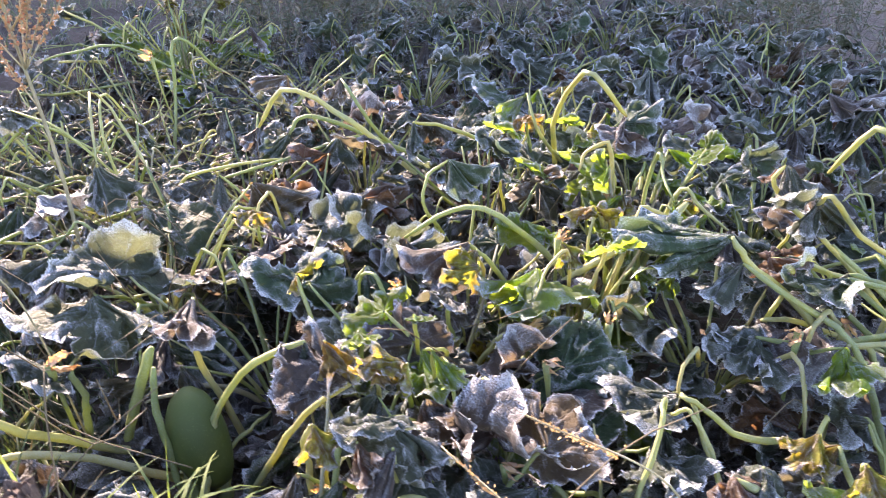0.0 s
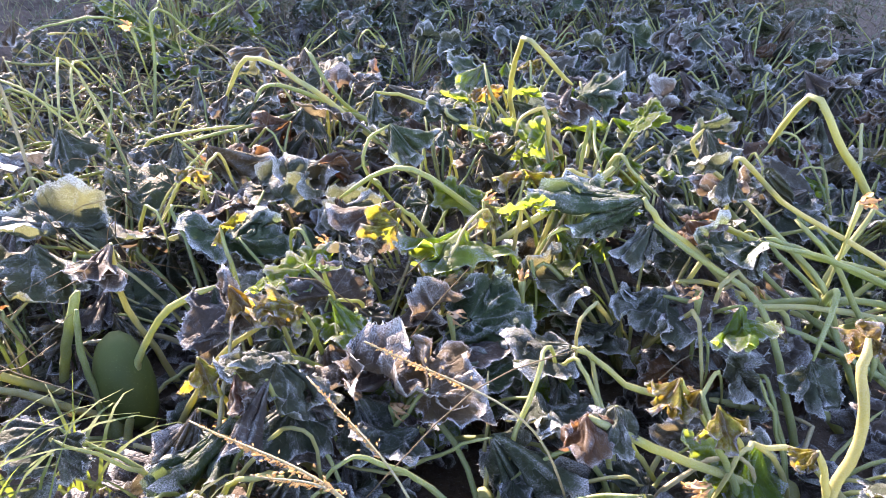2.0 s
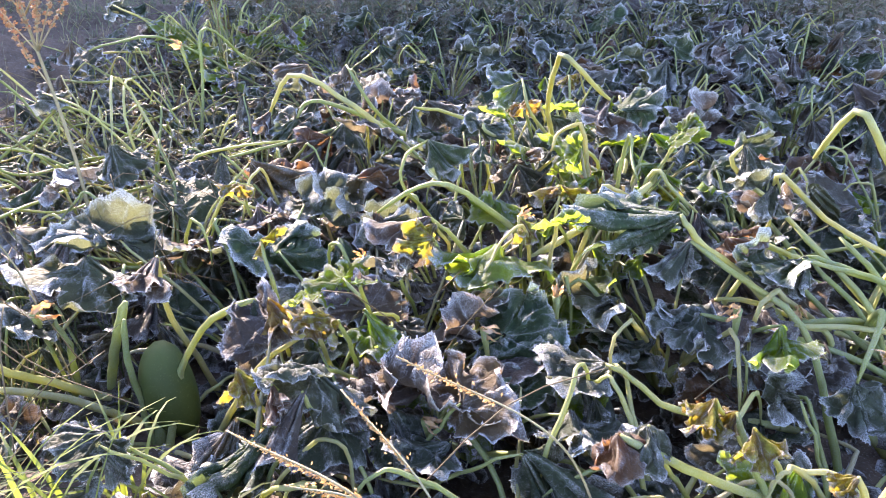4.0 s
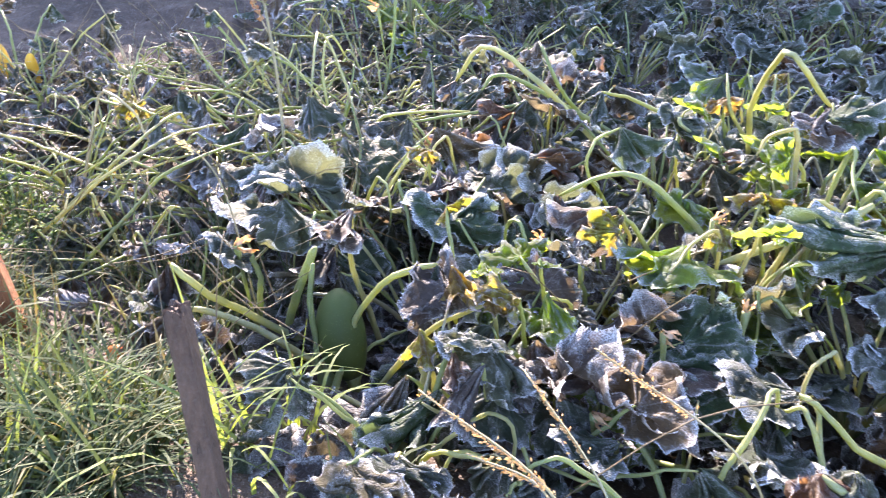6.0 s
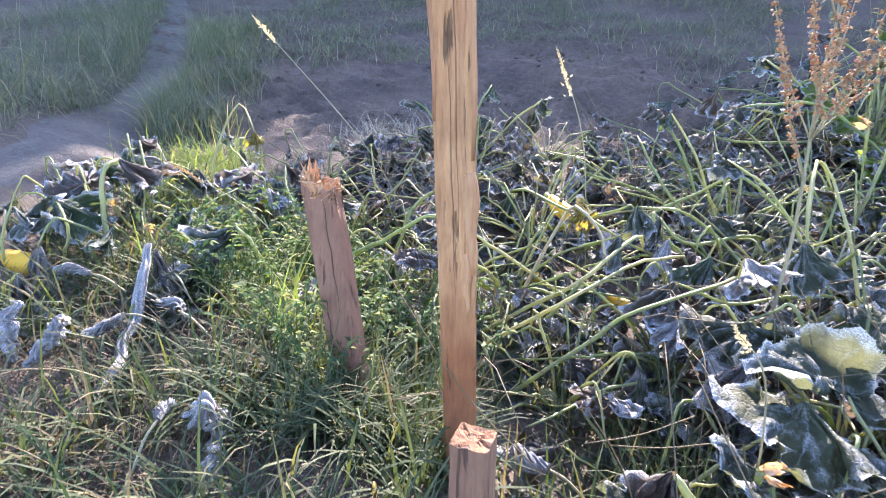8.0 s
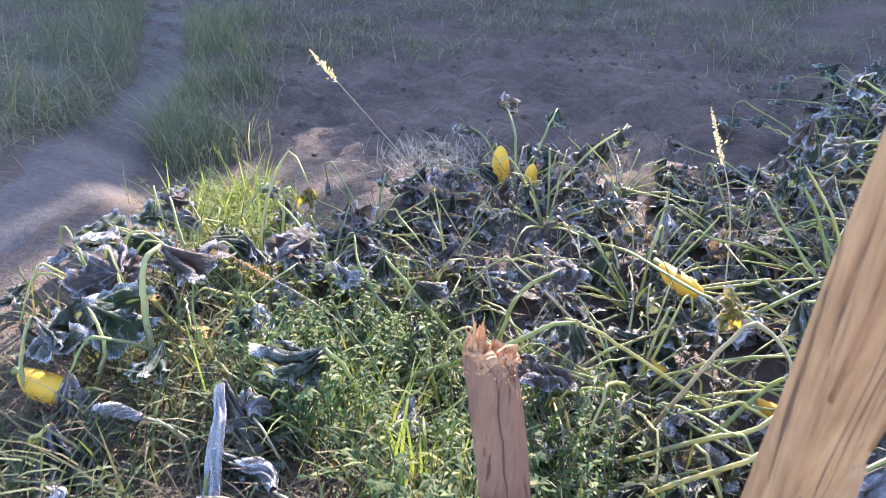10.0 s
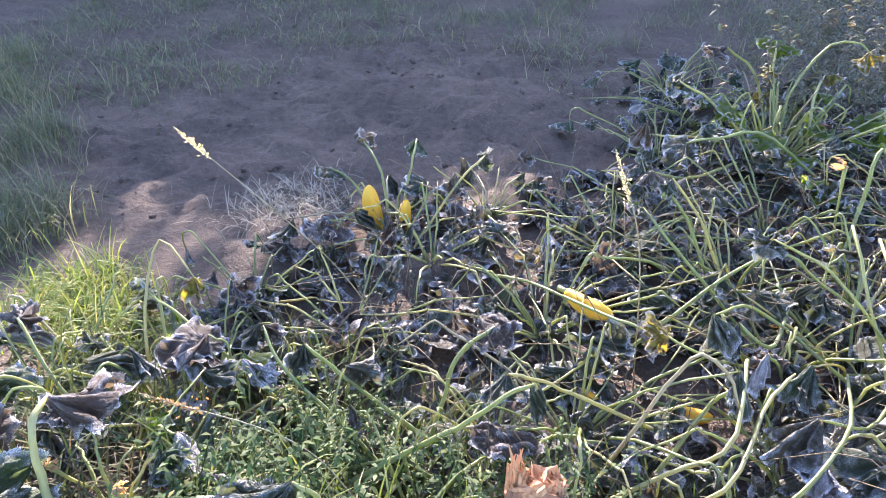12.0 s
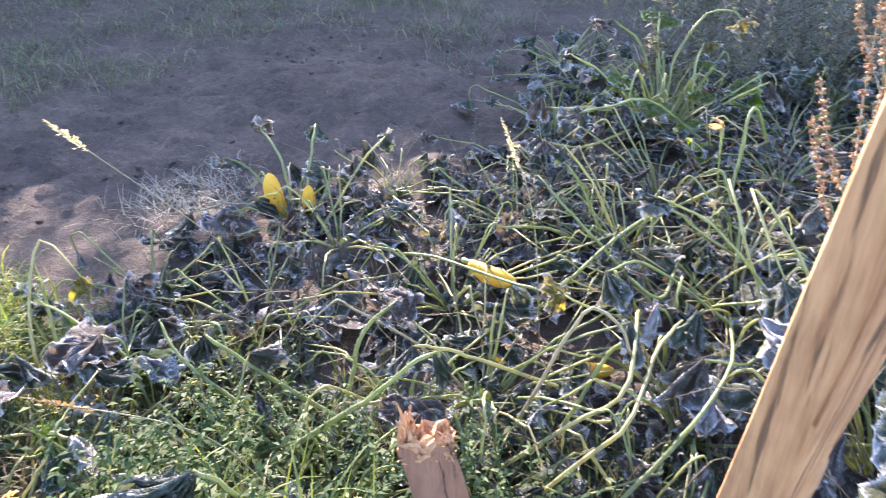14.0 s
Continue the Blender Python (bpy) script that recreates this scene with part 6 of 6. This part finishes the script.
for i, (knots, radius) in enumerate((
        ([(-1.99, 0.38, 0.39), (-1.93, 0.34, 0.34), (-1.85, 0.26, 0.26), (-1.74, 0.2, 0.24), (-1.64, 0.1, 0.215)], 0.014),
        ([(-1.84, 0.14, 0.34), (-1.86, 0.12, 0.3), (-1.87, 0.04, 0.24)], 0.016),
        ([(-1.96, 0.06, 0.36), (-1.94, 0.04, 0.31), (-1.92, 0.02, 0.23)], 0.017),
        ([(-1.35, 0.3, 0.32), (-1.37, 0.27, 0.31), (-1.4, 0.29, 0.27), (-1.39, 0.3, 0.22)], 0.024),
        ([(-1.29, 0.26, 0.3), (-1.28, 0.25, 0.27), (-1.28, 0.24, 0.22)], 0.012))):
    withered_rag(knots, radius, "withered frost-white leaf twisted into a rag over the grass", 210 + i)


def dry_stems(count, seed):
    """Long thin dead grass stems lying criss-cross over the bed."""
    r = random.Random(seed)
    thing = tagged(empty("dead_grass", (-1.2, 1.6, ground_z(-1.2, 1.6))), "thin dead grass stems lying over the squash plants", "dead grass")
    while count:
        x, y = r.uniform(-2.9, 1.8), r.uniform(0.6, 3.2)
        if x < left_edge(y) + 0.5 or (x < -1.2 and y < 1.0) or (x > -0.4 and r.random() < 0.93):
            continue
        count -= 1
        a, l = r.uniform(0, 6.28), r.uniform(0.12, 0.42)
        d = Vector((math.cos(a), math.sin(a), 0))
        p = Vector((x, y, ground_z(x, y))) - thing.location
        line = curve_points([p - d * l * 0.5 + Vector((0, 0, r.uniform(0.05, 0.3))), p + Vector((0, 0, r.uniform(0.22, 0.38))), p + d * l * 0.5 + Vector((0, 0, r.uniform(0.2, 0.5)))], 7)
        v, f = tube(line, [0.0012] * 6 + [0.0005], 4)
        under(new("grass_stem", mesh_of("grass_stem", v, f, STRAW)), thing)


dry_stems(290, 91)


def clods(count, seed):
    """Lumps of earth and small stones on the bare soil."""
    r = random.Random(seed)
    verts, faces = [], []
    ball = bmesh.new()
    bmesh.ops.create_icosphere(ball, subdivisions=1, radius=1.0)
    corners, sides = [v.co.copy() for v in ball.verts], [tuple(v.index for v in f.verts) for f in ball.faces]
    ball.free()
    while count:
        x, y = r.uniform(-6.5, -1.6), r.uniform(1.3, 5.6)
        if x > left_edge(y) + 0.2 or y < path_y(x) - 0.1 or r.random() > clumpy(x, y, 1.8, 0.0):
            continue
        count -= 1
        s, k = 0.005 + 0.022 * r.random() ** 4, len(verts)
        flat, spin = r.uniform(0.5, 0.9), Euler((r.uniform(0, 3), r.uniform(0, 3), r.uniform(0, 3))).to_matrix()
        for c in corners:
            q = spin @ (c * s * r.uniform(0.7, 1.3))
            verts.append(Vector((x + q.x, y + q.y, ground_z(x, y) + s * 0.05 + q.z * flat)))
        faces += [tuple(k + i for i in f) for f in sides]
    return verts, faces


v, f = clods(900, 93)
tagged(new("soil_clods", mesh_of("soil_clods", v, f, SOIL, flat=True)), "crumbs and clods of dark earth on the bare soil", "soil", kind="stuff")
grass_patch("straw_bits", scatter(900, -6.0, -2.0, 1.4, 5.0, lambda x, y: clumpy(x, y, 2.2, -0.15) if x < left_edge(y) + 0.2 and y > path_y(x) else 0.0, 95), 0.1, 0.003, 2.6, STRAW, "bits of straw on the bare soil", 96, 1.4)

grass_patch("bed_grass", scatter(2600, -2.7, -0.6, 0.6, 1.3, lambda x, y: clumpy(x, y, 3.0, 0.1), 97), 0.2, 0.005, 1.3, GRASS, "thin green grass between wilted squash plants", 98, 0.5)


# ---- tall unseen hedge added far behind the bed, to keep the low sun off the ground behind ----
def hedge():
    r = random.Random(71)
    away, along = Vector((-math.sin(radians(SUN_AZ)), math.cos(radians(SUN_AZ)), 0)), Vector((math.cos(radians(SUN_AZ)), math.sin(radians(SUN_AZ)), 0))
    thing = tagged(empty("hedge", (-9.6, 12.8, 0.0)), "tall unseen hedge added to cast shade on the garden", "hedge")
    verts, faces, cols, rows = [], [], 64, 12
    for side in (0, 1):
        start = len(verts)
        for j in range(rows):
            for i in range(cols):
                s = -16 + 32 * i / (cols - 1)
                # top rises and dips along s to put shade on chosen spots
                top = 4.9 + 0.3 * noise.noise((s * 0.35, 0, 3)) + 0.25 * noise.noise((s * 1.7, 0, 8)) + (2.1 * smooth(1.75, 2.3, s) + 0.9 * smooth(-2.25, -2.6, s) + 0.35 * (smooth(-0.5, -0.9, s) * smooth(-1.95, -1.75, s) + smooth(-2.3, -2.45, s)) - 0.4 * smooth(0.2, -0.8, s))
                u = j / (rows - 1)
                deep = (0.9 + 0.25 * noise.noise((s * 0.9, u * 4, side * 9))) * math.cos(u * 1.5) + 0.05
                verts.append(along * s + away * (deep if side else -deep) + Vector((0, 0, top * math.sin(u * 1.57))))
        for j in range(rows - 1):
            for i in range(cols - 1):
                a = start + j * cols + i
                faces.append((a, a + 1, a + cols + 1, a + cols))
    under(new("branches", mesh_of("branches", verts, faces, WEED)), thing)
    lv, lf = [], []
    for _ in range(4500):
        s = r.uniform(-16, 16)
        p = along * s + away * r.gauss(0, 0.3) + Vector((0, 0, 4.6 + 0.75 * r.random() ** 1.3 * (1 + 0.35 * noise.noise((s * 0.7, 2, 2))) + (2.1 * smooth(1.75, 2.3, s) + 0.9 * smooth(-2.25, -2.6, s) + 0.35 * (smooth(-0.5, -0.9, s) * smooth(-1.95, -1.75, s) + smooth(-2.3, -2.45, s)) - 0.4 * smooth(0.2, -0.8, s))))
        d = Vector((r.gauss(0, 1), r.gauss(0, 1), r.gauss(0, 1))).normalized()
        s = d.orthogonal().normalized()
        l, k = r.uniform(0.12, 0.3), len(lv)
        lv += [p, p + d * l * 0.5 + s * l * 0.3, p + d * l, p + d * l * 0.5 - s * l * 0.3]
        lf.append((k, k + 1, k + 2, k + 3))
    under(tagged(new("foliage", mesh_of("foliage", lv, lf, WEED)), kind="stuff"), thing)


hedge()
